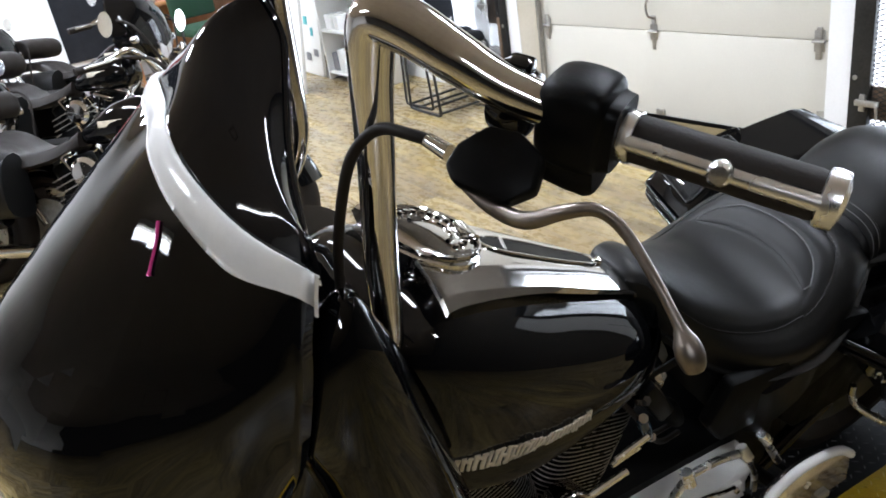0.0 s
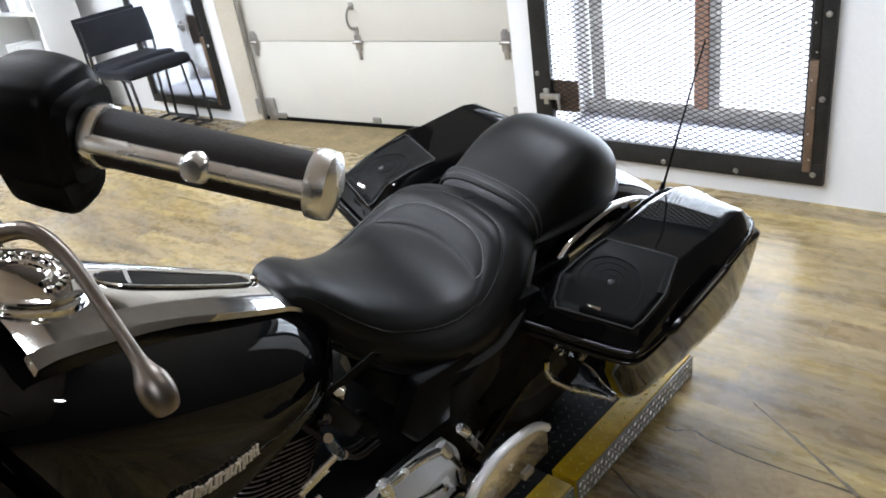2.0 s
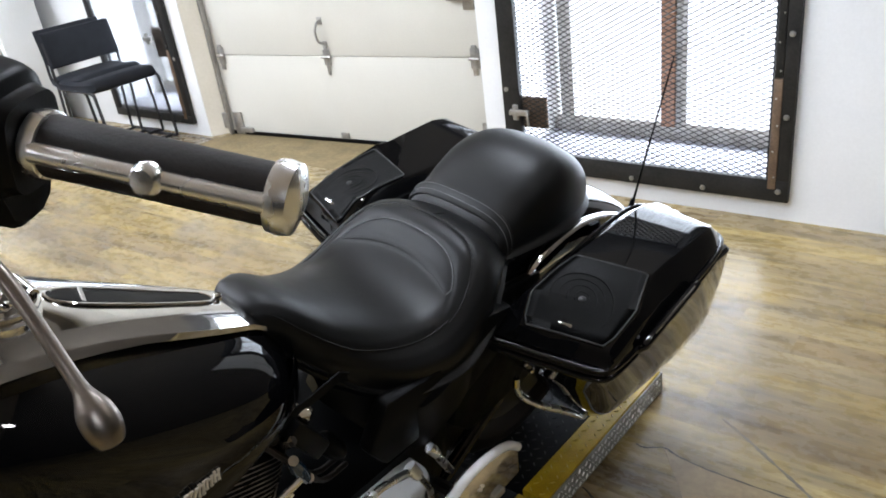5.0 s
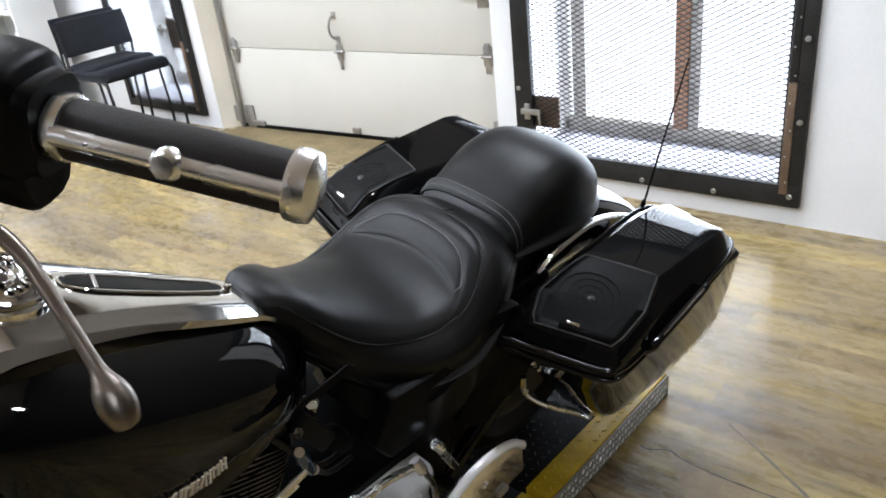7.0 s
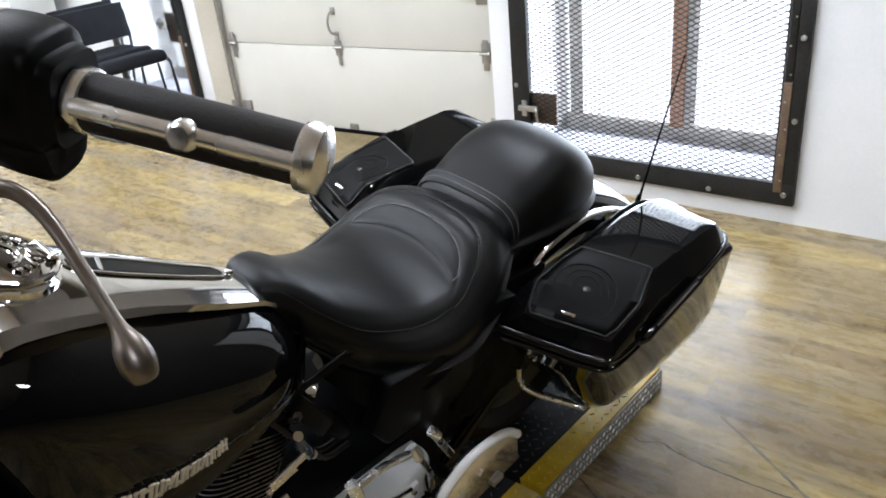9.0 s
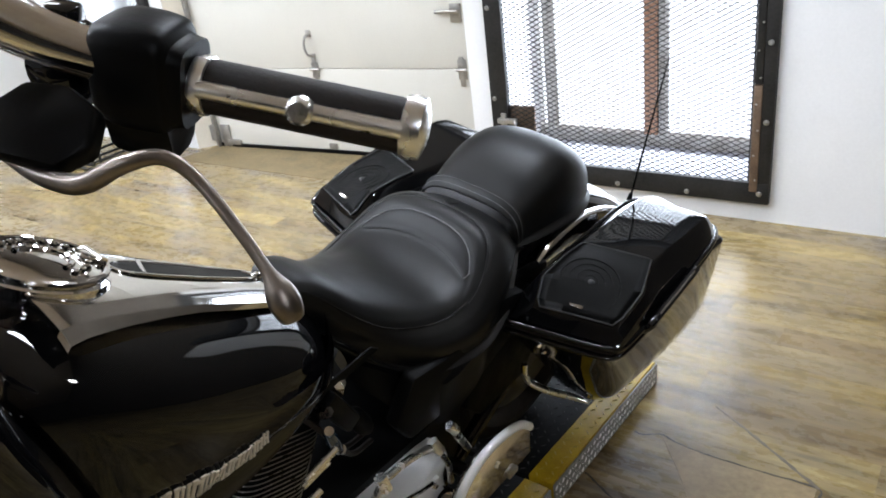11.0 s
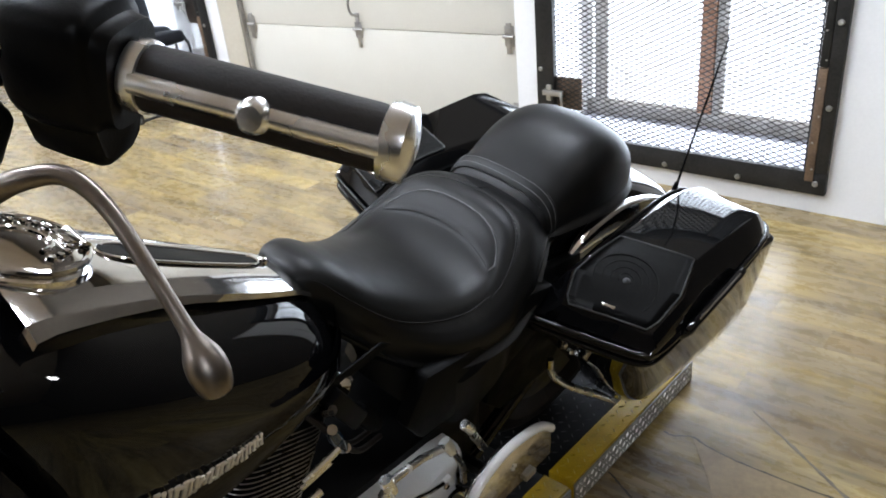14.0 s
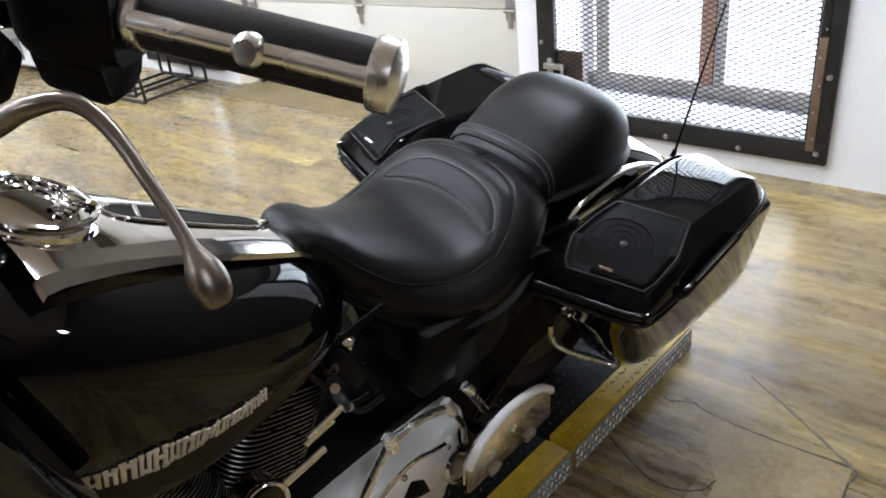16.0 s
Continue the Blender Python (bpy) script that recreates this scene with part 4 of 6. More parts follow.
part("rear_fender", loft(ring_list, 5, 2), black_paint, bike, "glossy black rear fender")
for x in both(0.138):
    part("fender_strut", tube([(x * 1.1, 0.125, 0.64), (x * 1.06, 0.17, 0.654), (x * 1.02, 0.25, 0.66), (x, 0.34, 0.652), (x, 0.44, 0.625), (x, 0.53, 0.585)], [0.005, 0.011, 0.013, 0.012, 0.010, 0.008], 10, 4, flat=0.5), chrome, bike, "curved chrome fender strut")
    part("strut_bolt", moved(lathe([(0.0001, 0.012), (0.006, 0.011), (0.009, 0.002), (0.009, 0)], 10), Matrix.Translation((x * 1.13, 0.085, 0.60)) @ Matrix.Rotation(radians(70 if x > 0 else -70), 4, "Y")), chrome, bike)


# saddlebags
def bag_outline(x0, x1, y0, y1, r, z, n=5, taper=0.0, bow=0.024):
    """A rounded rectangle, its front cut back towards the outside by taper, its outer side bowed in at the front by bow."""
    out = []
    for cx, cy, a0 in ((x1 - r, y1 - r, 0), (x0 + r, y1 - r, 90), (x0 + r, y0 + r, 180), (x1 - r - bow, y0 + r + taper, 270)):
        for k in range(n):
            a = radians(a0 + 90 * k / (n - 1))
            out.append((cx + r * math.cos(a), cy + r * math.sin(a), z))
    front, back = out[-1][1], y1 - r
    out += [(x1 - bow * (1 - f) ** 2, front + (back - front) * f, z) for f in (0.15, 0.3, 0.5, 0.75)]
    return out


# stations of the lid from front to back: inner shoulder (x, y, z), outer shoulder (x, y, z), outer foot x, foot z
LID = [((0.200, -0.026, 0.612), (0.376, 0.026, 0.611), 0.388, 0.604), ((0.222, -0.008, 0.640), (0.375, 0.044, 0.636), 0.393, 0.605), ((0.208, 0.028, 0.687), (0.376, 0.146, 0.658), 0.395, 0.611),
       ((0.207, 0.105, 0.691), (0.363, 0.187, 0.673), 0.395, 0.616), ((0.208, 0.183, 0.685), (0.350, 0.228, 0.684), 0.394, 0.620), ((0.206, 0.250, 0.679), (0.352, 0.285, 0.685), 0.394, 0.626),
       ((0.205, 0.350, 0.674), (0.356, 0.360, 0.683), 0.393, 0.630), ((0.205, 0.445, 0.669), (0.360, 0.445, 0.680), 0.389, 0.630), ((0.207, 0.490, 0.662), (0.356, 0.490, 0.671), 0.382, 0.624),
       ((0.212, 0.540, 0.646), (0.346, 0.542, 0.636), 0.366, 0.614), ((0.220, 0.572, 0.611), (0.335, 0.572, 0.608), 0.348, 0.604)]


def lid_station(s):
    i = min(int(s), len(LID) - 2)
    f = s - i
    (a, b, fx, fz), (c, d, gx, gz) = LID[i], LID[i + 1]
    return Vector(a).lerp(Vector(c), f), Vector(b).lerp(Vector(d), f), fx + (gx - fx) * f, fz + (gz - fz) * f


def lid_point(s, f, lift_by=0.0):
    """A point of the lid's top, f from the inner shoulder to the outer one."""
    a, b = lid_station(s)[:2]
    p = a.lerp(b, f)
    return (p.x, p.y - lift_by * (0.8 if s < 2 else 0.0), p.z + 0.0012 * (1 - (2 * f - 1) ** 2) + lift_by)


def lid_section(s):
    a, b, fx, fz = lid_station(s)
    inner = (0.166, a.y, fz - 0.002)
    shoulder = [tuple(a.lerp(Vector(inner), 0.1)), lid_point(s, 0.02)]
    outer = (fx, b.y, fz)
    return [(0.166, a.y, fz - 0.008), inner, *shoulder, *[lid_point(s, f) for f in (0.2, 0.4, 0.6, 0.8, 0.98)], tuple(b.lerp(Vector(outer), 0.1)), tuple(b.lerp(Vector(outer), 0.55) + Vector((0.0025, 0, 0.001))), outer, (fx, b.y, fz - 0.006)]


def foot_z(y):
    return interp(y, [-0.03, 0.05, 0.15, 0.23, 0.29, 0.36, 0.45, 0.5, 0.55, 0.58], [0.596, 0.597, 0.603, 0.612, 0.618, 0.622, 0.622, 0.616, 0.606, 0.596])


def foot_ring(grow, dz):
    """The line where the lid meets the bag."""
    ring = [(0.166 - grow, y) for y in (0.5, 0.3, 0.1)] + [(0.166 - grow, -0.015), (0.182, -0.033 - grow), (0.23, -0.022 - grow), (0.3, -0.002 - grow), (0.352, 0.014 - grow), (0.38 + grow * 0.7, 0.03 - grow * 0.7),
            (0.391 + grow, 0.062), (0.394 + grow, 0.15), (0.394 + grow, 0.25), (0.393 + grow, 0.36), (0.388 + grow, 0.45), (0.377 + grow, 0.51), (0.36 + grow * 0.7, 0.555 + grow * 0.7), (0.335, 0.574 + grow), (0.25, 0.576 + grow), (0.185, 0.572 + grow)]
    return [(x, y, foot_z(y) + dz) for x, y in ring]


def saddlebag(sx):
    mir = Matrix.Diagonal((sx, 1, 1, 1))
    low = [bag_outline(0.19, 0.31, 0.25, 0.585, 0.045, 0.262), bag_outline(0.175, 0.345, 0.215, 0.62, 0.045, 0.285), bag_outline(0.165, 0.368, 0.18, 0.636, 0.045, 0.335), bag_outline(0.16, 0.376, 0.14, 0.636, 0.045, 0.385), bag_outline(0.158, 0.382, 0.05, 0.622, 0.045, 0.49, taper=0.02),
           bag_outline(0.158, 0.386, -0.01, 0.6, 0.045, 0.56, taper=0.04, bow=0.014)]
    top = [[(x, y, foot_z(y) + dz) for x, y, _ in bag_outline(0.16 + i, 0.389 - i, -0.026 + i, 0.584 - i, 0.045, 0, taper=0.045, bow=0.006)] for dz, i in ((-0.02, 0.0), (-0.008, 0.0), (-0.004, 0.006))]
    bag = part("saddlebag", moved(skin(low + top), mir), black_paint, bike, "glossy black hard saddlebag", 60)
    lid_mesh = skin([lid_section(q) for q in (0, 0.25, 0.6, 0.95, 1.05, 1.5, 1.95, 2.05, 2.5, 3, 3.5, 3.96, 4.04, 4.5, 5, 5.5, 6, 6.5, 7, 7.5, 8, 8.5, 9, 9.5, 10)])
    part("lid", moved(lid_mesh, mir), black_paint, bag, "glossy black angular lid", 22)
    part("lid_seal", moved(tube(foot_ring(-0.003, -0.001), 0.005, 8, 2, closed=True), mir), rubber, bag)
    part("lid_lip", moved(tube(foot_ring(0.001, 0.008), 0.0055, 10, 3, closed=True), mir), black_paint, bag)
    part("bag_lip", moved(tube(foot_ring(-0.001, -0.014), 0.006, 10, 3, closed=True), mir), black_paint, bag)
    # speaker grille let into the front of the lid, folded along its break
    rows = []
    for q in (1.06, 1.3, 1.65, 1.94, 2.06, 2.4, 2.8, 3.2, 3.6, 3.9, 3.95):
        a, b = (0.09, 0.91) if q in (1.06, 3.95) else (0.05, 0.95)
        rows.append([lid_point(q, a + (b - a) * f, 0.0025) for f in np.linspace(0, 1, 11)])
    part("speaker_grille", moved(thick_sheet(rows, (0, 0.001, -0.004)), mir), grille_black, bag, "black mesh speaker grille", 20)
    rim = [r[0] for r in rows] + rows[-1][1:-1] + [r[-1] for r in reversed(rows)] + rows[0][-2:0:-1]
    part("grille_trim", moved(tube(rim, 0.0016, 8, 1, closed=True), mir), grille_edge, bag, "thin grey grille edge")
    lid_tree = tree_of(mesh_from(*lid_mesh))
    cx, cy = 0.286, 0.088

    def on_lid(x, y, up):
        hit = lid_tree.ray_cast(Vector((x, y, 2)), Vector((0, 0, -1)))[0]
        return (x, y, (hit.z if hit else 0.68) + up)
    for rad, r in ((0.013, 0.0012), (0.026, 0.0014), (0.040, 0.0012), (0.055, 0.0018)):
        ring = [on_lid(cx + rad * math.cos(a), cy + 1.1 * rad * math.sin(a), 0.0022) for a in np.linspace(0, math.tau, 30, endpoint=False)]
        part("speaker_ring", moved(tube(ring, r, 6, 1, closed=True), mir), grille_black, bag)
    part("speaker_dome", moved(lathe([(0.0001, 0.0025), (0.004, 0.002), (0.007, 0.0005), (0.008, -0.001)], 16), mir @ Matrix.Translation(on_lid(cx, cy, 0.002))), black_metal, bag)
    p0 = Vector(lid_point(1.3, 0.44, 0.004))
    part("maker_plate", moved(box(0.032, 0.006, 0.002, (0, 0, 0), 0.0006), mir @ frame_at(p0, (0, -0.75, 0.6), (1, 0.3, 0))), chrome, bag, "small silver badge")
    # latch on the outer side
    part("latch", moved(tube([(0.392, 0.122, 0.60), (0.402, 0.128, 0.612), (0.404, 0.145, 0.619), (0.404, 0.31, 0.638), (0.401, 0.322, 0.634), (0.392, 0.328, 0.62)], 0.0095, 10, 4), mir), black_paint, bag, "black side latch bar")
    part("latch_trim", moved(tube([(0.4075, 0.15, 0.629), (0.408, 0.23, 0.638), (0.4075, 0.305, 0.6465)], 0.0022, 6, 3), mir), chrome, bag, "chrome latch trim")
    part("rear_foot", moved(box(0.04, 0.02, 0.02, (0.348, 0.618, 0.4), 0.006), mir), black_plastic, bag, "black rubber corner guard")
    # guard rail in front of the bag
    part("bag_guard", moved(merge(tube([(0.16, 0.13, 0.345), (0.175, 0.135, 0.322), (0.21, 0.165, 0.297), (0.25, 0.205, 0.277), (0.285, 0.22, 0.27)], [0.006, 0.008, 0.0085, 0.008, 0.004], 12, 5), tube([(0.285, 0.22, 0.27), (0.293, 0.205, 0.31), (0.28, 0.165, 0.38), (0.24, 0.14, 0.42), (0.20, 0.13, 0.447)], 0.003, 10, 5),
                                  tube([(0.16, 0.13, 0.345), (0.158, 0.128, 0.37)], 0.007, 8, smooth=False)), mir), polished_trim, bike, "chrome saddlebag guard loop")
    for x, y, z in ((0.175, -0.03, 0.585), (0.19, -0.024, 0.572), (0.255, -0.02, 0.575), (0.262, -0.008, 0.555)):
        part("lid_rivet", moved(lathe([(0.0001, 0.004), (0.004, 0.003), (0.005, 0)], 8), mir @ Matrix.Translation((x, y, z)) @ Matrix.Rotation(radians(80), 4, "X")), chrome, bag)
    return bag


saddlebag(1)
saddlebag(-1)
antenna = part("antenna", tube([(0.158, 0.535, 0.60), (0.159, 0.545, 0.70), (0.16, 0.577, 0.955)], [0.0032, 0.0026, 0.0016], 8, 3), black_plastic, bike, "thin black whip antenna")
part("antenna_base", tube([(0.156, 0.533, 0.585), (0.158, 0.536, 0.632)], [0.009, 0.005], 10, smooth=False), black_plastic, antenna)

# engine and frame
for sx in (1, -1):
    part("frame_tube", tube([(sx * 0.06, -0.93, 0.82), (sx * 0.1, -0.86, 0.45), (sx * 0.12, -0.7, 0.2), (sx * 0.13, -0.2, 0.17), (sx * 0.12, 0.12, 0.3)], 0.018, 10, 5), black_paint, bike)
part("crankcase", loft([[(x, y, z) for x, z in ((-w, 0.2), (-w, 0.38), (-w * 0.8, 0.44), (w * 0.8, 0.44), (w, 0.38), (w, 0.2))] for y, w in ((-0.72, 0.09), (-0.66, 0.13), (-0.4, 0.14), (-0.14, 0.14), (-0.05, 0.11))], 3, 2), engine_black, bike, "black engine case")
def squared(rx, ry, h, n=36):
    return [(rx * math.copysign(abs(math.cos(a)) ** 0.42, math.cos(a)), ry * math.copysign(abs(math.sin(a)) ** 0.42, math.sin(a)), h) for a in np.linspace(0, math.tau, n, endpoint=False)]


for yc, lean in ((-0.68, -22), (-0.578, 20)):
    m = Matrix.Translation((0, yc, 0.445)) @ Matrix.Rotation(radians(-lean), 4, "X")
    cyl = part("cylinder", moved(lathe([(0.075, 0.0), (0.075, 0.21)], 20), m), engine_black, bike)
    for k in range(20):
        h = 0.03 + 0.0092 * k
        part("cooling_fin", moved(skin([squared(0.126 + d, 0.086 + d, h + e) for d, e in ((-0.03, -0.0016), (0, -0.001), (0.0006, 0), (0, 0.001), (-0.03, 0.0016))]), m), engine_black, cyl)
        edge = [p for p in squared(0.1268, 0.0868, h, 48) if p[0] > 0.0]
        part("fin_edge", moved(tube(sorted(edge, key=lambda p: math.atan2(p[1], p[0])), 0.0009, 6, 1), m), brushed_metal, cyl, "bare machined fin edge")
    part("rocker_box", moved(skin([squared(0.115 * q, 0.09 * q, z) for z, q in ((0.216, 1.0), (0.222, 1.04), (0.25, 1.0), (0.262, 0.85))]), m), engine_black, cyl)
# ignition cluster behind the rear cylinder
cl = part("coil_cover", moved(box(0.04, 0.034, 0.105, (0, 0, 0), 0.007), Matrix.Translation((0.13, -0.426, 0.635)) @ Matrix.Rotation(radians(32), 4, "X")), black_plastic, bike, "black ignition cover")
part("cover_foot", moved(lathe([(0.0001, 0.02), (0.012, 0.018), (0.018, 0.008), (0.018, -0.03), (0.014, -0.05)], 16), Matrix.Translation((0.125, -0.375, 0.572)) @ Matrix.Rotation(radians(32), 4, "X")), engine_black, cl)
part("cover_bolt", moved(lathe([(0.0001, 0.03), (0.012, 0.028), (0.017, 0.016), (0.017, 0.0), (0.012, -0.006)], 6), Matrix.Translation((0.12, -0.42, 0.662)) @ Matrix.Rotation(radians(30), 4, "Y")), chrome, bike, "chrome acorn nut")
part("cover_bolt", moved(lathe([(0.0001, 0.02), (0.008, 0.019), (0.011, 0.01), (0.011, 0.0)], 6), Matrix.Translation((0.14, -0.462, 0.66)) @ Matrix.Rotation(radians(50), 4, "Y")), chrome, bike)
plug = part("plug_cap", tube([(0.15, -0.462, 0.626), (0.15, -0.452, 0.6), (0.15, -0.44, 0.57)], [0.008, 0.0115, 0.009], 12, 3), blue_paint, bike, "dark blue plug cap")
for p in ((0.153, -0.462, 0.63), (0.152, -0.435, 0.568)):
    part("plug_ring", moved(lathe([(0.003, -0.004), (0.0075, -0.004), (0.0085, 0.0), (0.0075, 0.004), (0.003, 0.004)], 14), frame_at(p, (0.5, -0.3, 0.8), (0, 1, 0))), chrome, plug)
part("case_bolt", moved(lathe([(0.0001, 0.012), (0.006, 0.01), (0.008, 0.0)], 10), Matrix.Translation((0.125, -0.522, 0.655)) @ Matrix.Rotation(radians(60), 4, "Y")), chrome, bike)
for pts, r in (([(0.175, -0.469, 0.616), (0.175, -0.532, 0.600)], 0.0055), ([(0.175, -0.486, 0.602), (0.175, -0.538, 0.592)], 0.005), ([(0.175, -0.503, 0.554), (0.175, -0.581, 0.542)], 0.006)):
    part("chrome_rod", tube(pts, r, 8, smooth=False), polished_trim, bike)
horn = part("horn_cover", moved(lathe([(0.042, -0.03), (0.044, 0.0), (0.04, 0.008), (0.035, 0.005), (0.0001, 0.005)], 32), Matrix.Translation((0.19, -0.625, 0.552)) @ Matrix.Rotation(radians(78), 4, "Y")), chrome, bike, "round chrome-rimmed horn cover")
part("cover_face", moved(lathe([(0.034, 0.0055), (0.03, 0.0075), (0.0001, 0.008)], 24), Matrix.Translation((0.19, -0.625, 0.552)) @ Matrix.Rotation(radians(78), 4, "Y")), black_paint, horn)
for k in range(7):
    part("letter_mark", moved(box(0.004, 0.01, 0.001, ((k - 3) * 0.007, 0.0, 0.0088), 0), Matrix.Translation((0.19, -0.625, 0.552)) @ Matrix.Rotation(radians(78), 4, "Y") @ Matrix.Rotation(radians(90), 4, "Z")), silver_letters, horn)
part("primary_cover", loft([[(x, y, z) for y, z in ((y0, 0.2), (y0 - 0.0, 0.33), (y0 + d * 0.2, 0.385), (y1 - d * 0.3, 0.40), (y1, 0.34), (y1, 0.22), ((y0 + y1) / 2, 0.17))] for x, y0, y1, d in ((0.14, -0.70, -0.2, 0.1), (0.18, -0.70, -0.2, 0.1), (0.2, -0.68, -0.22, 0.1), (0.208, -0.6, -0.28, 0.1))], 3, 4), satin_silver, bike, "polished primary cover")
PLATE = [(-0.236, 0.305), (-0.252, 0.352), (-0.244, 0.384), (-0.268, 0.386), (-0.30, 0.394), (-0.34, 0.407), (-0.377, 0.406), (-0.42, 0.388), (-0.462, 0.352), (-0.5, 0.3), (-0.51, 0.23), (-0.46, 0.18), (-0.3, 0.17), (-0.25, 0.22)]
ON_SIDE = Matrix(((0, 0, 1, 0.196), (1, 0, 0, 0), (0, 1, 0, 0), (0, 0, 0, 1)))
cover = part("chain_cover", moved(prism([(y, z) for y, z in PLATE], 0.018, 0.005), ON_SIDE), satin_silver, bike, "polished silver inner primary cover")
part("cover_rim", moved(tube([(y, z, 0.017) for y, z in PLATE[3:10]], 0.0045, 8, 3), ON_SIDE), chrome, cover, "bright rolled rim")
part("cover_inset", moved(prism([(-0.352, 0.362), (-0.32, 0.336), (-0.3, 0.285), (-0.335, 0.3), (-0.37, 0.33)], 0.006, 0.002), ON_SIDE @ Matrix.Translation((0, 0, 0.0165))), engine_black, cover, "black recessed inspection plate")
part("cover_dome", moved(lathe([(0.052, 0.0), (0.052, 0.012), (0.04, 0.022), (0.0001, 0.027)], 28), ON_SIDE @ Matrix.Translation((-0.395, 0.265, 0.016))), satin_silver, cover, "domed round cover")
for y, z in ((-0.262, 0.374), (-0.372, 0.393), (-0.45, 0.345)):
    part("cover_bolt", moved(lathe([(0.0001, 0.008), (0.005, 0.007), (0.007, 0.002), (0.007, 0.0)], 8), ON_SIDE @ Matrix.Translation((y, z, 0.017))), chrome, cover)
adjuster = part("ribbed_adjuster", moved(lathe([(0.034, -0.03), (0.034, 0.002), (0.028, 0.006), (0.024, 0.001), (0.0001, 0.001)], 24), Matrix.Translation((0.222, -0.235, 0.30)) @ Matrix.Rotation(radians(70), 4, "Y")), chrome, bike, "ribbed round chrome cover")
for k in range(9):
    part("rib", moved(box(0.0035, 0.044 * math.cos((k - 4) * 0.3), 0.004, ((k - 4) * 0.0052, 0, 0.003), 0.0008), Matrix.Translation((0.222, -0.235, 0.30)) @ Matrix.Rotation(radians(70), 4, "Y")), brushed_metal, adjuster)
# shift linkage
part("shift_linkage", merge(tube([(0.215, -0.47, 0.42), (0.22, -0.42, 0.515), (0.22, -0.405, 0.53)], 0.008, 10, 4, flat=0.7), tube([(0.22, -0.405, 0.528), (0.215, -0.34, 0.512), (0.205, -0.265, 0.47)], 0.007, 10, 4),
                                   tube([(0.215, -0.415, 0.535), (0.225, -0.41, 0.51)], 0.011, 10, smooth=False), tube([(0.2, -0.262, 0.478), (0.215, -0.255, 0.458)], 0.011, 10, smooth=False),
                                   tube([(0.205, -0.255, 0.46), (0.215, -0.225, 0.4), (0.215, -0.21, 0.34)], 0.006, 10, 4), tube([(0.2, -0.2, 0.46), (0.22, -0.17, 0.40)], 0.0075, 10, smooth=False), tube([(0.195, -0.205, 0.47), (0.205, -0.195, 0.455)], 0.01, 10, smooth=False)), polished_trim, bike, "chrome shift linkage")
# folded passenger footboards
for sx in (1, -1):
    out = [(-0.122, 0.0)] + [(x, y) for x, y, _ in spline([(-0.124, 0.07, 0), (-0.09, 0.108, 0), (-0.03, 0.13, 0), (0.04, 0.123, 0), (0.085, 0.104, 0), (0.116, 0.076, 0)], 4)] + [(0.124, 0.0)]
    m = Matrix.Diagonal((sx, 1, 1, 1)) @ frame_at((0.262, -0.145, 0.302), (1, 0.0, 0.08), (0, 1, 0.02))
    board = part("footboard", moved(prism(out, 0.016, 0.004), m), chrome, bike, "polished folded passenger footboard")
    part("board_edge", moved(tube([(x, y, 0.014) for x, y in out[1:-1]], 0.0088, 10, 1), m), satin_silver, board, "bright rolled edge")
    part("board_pad", moved(prism([(x * 0.92, y * 0.9) for x, y in out], 0.006, 0.002), m @ Matrix.Translation((0, 0, -0.008))), rubber, board)
    for x in (-0.05, 0.055):
        part("board_tab", moved(box(0.03, 0.014, 0.008, (x, 0.003, 0.017), 0.002), m), brushed_metal, board)
    part("board_emblem", moved(merge(box(0.016, 0.005, 0.002, (0.0, 0.07, 0.017), 0.0005), box(0.005, 0.016, 0.002, (0.0, 0.07, 0.017), 0.0005)), m), silver_letters, board)
    part("board_bracket", tube([(sx * 0.13, -0.13, 0.27), (sx * 0.22, -0.14, 0.30), (sx * 0.265, -0.14, 0.31)], 0.014, 8, 3), black_metal, bike)
part("exhaust_pipe", tube([(-0.15, -0.66, 0.35), (-0.19, -0.4, 0.24), (-0.22, 0.1, 0.22), (-0.24, 0.75, 0.24)], [0.025, 0.03, 0.045, 0.05], 14, 5), chrome, bike)
part("side_stand", tube([(0.12, -0.5, 0.2), (0.2, -0.42, 0.12), (0.27, -0.36, 0.063)], 0.012, 8, 3), black_metal, bike)
for x in (0.1, 0.12):
    part("wiring", tube([(x, -0.5, 0.68), (x + 0.03, -0.45, 0.6), (x + 0.02, -0.4, 0.52), (x, -0.33, 0.48)], 0.005, 6, 4), rubber, bike)
part("heat_shield", moved(prism([(-0.22, 0), (0.2, 0.045), (0.22, 0.03), (-0.2, -0.03)], 0.004, 0.001), Matrix(((0, 0, 1, 0.13), (1, 0, 0, -0.55), (0, 1, 0, 0.665), (0, 0, 0, 1)))), engine_black, bike)

# forks, front fender
for x in both(0.11):
    part("fork", tube([(x, -0.97, 0.93), (x - 0.04, -1.15, 0.6), (x - 0.075, -1.355, 0.31)], [0.03, 0.032, 0.028], 14, 3), chrome, bike)
ring_list = []
for a in np.linspace(radians(15), radians(185), 12):
    r = 0.365
    cy, cz = -1.36 + r * math.cos(a), 0.325 + r * math.sin(a)
    prof = [(-0.085, -0.09), (-0.08, -0.03), (0, 0), (0.08, -0.03), (0.085, -0.09), (0.077, -0.09), (0.073, -0.035), (0, -0.007), (-0.073, -0.035), (-0.077, -0.09)]
    ring_list.append([(x - 0.075 - (cy + 1.36) * 0.17, cy + d * math.cos(a), cz + d * math.sin(a)) for x, d in prof])
part("front_fender", loft(ring_list, 2, 2), black_paint, bike, "glossy black front fender")

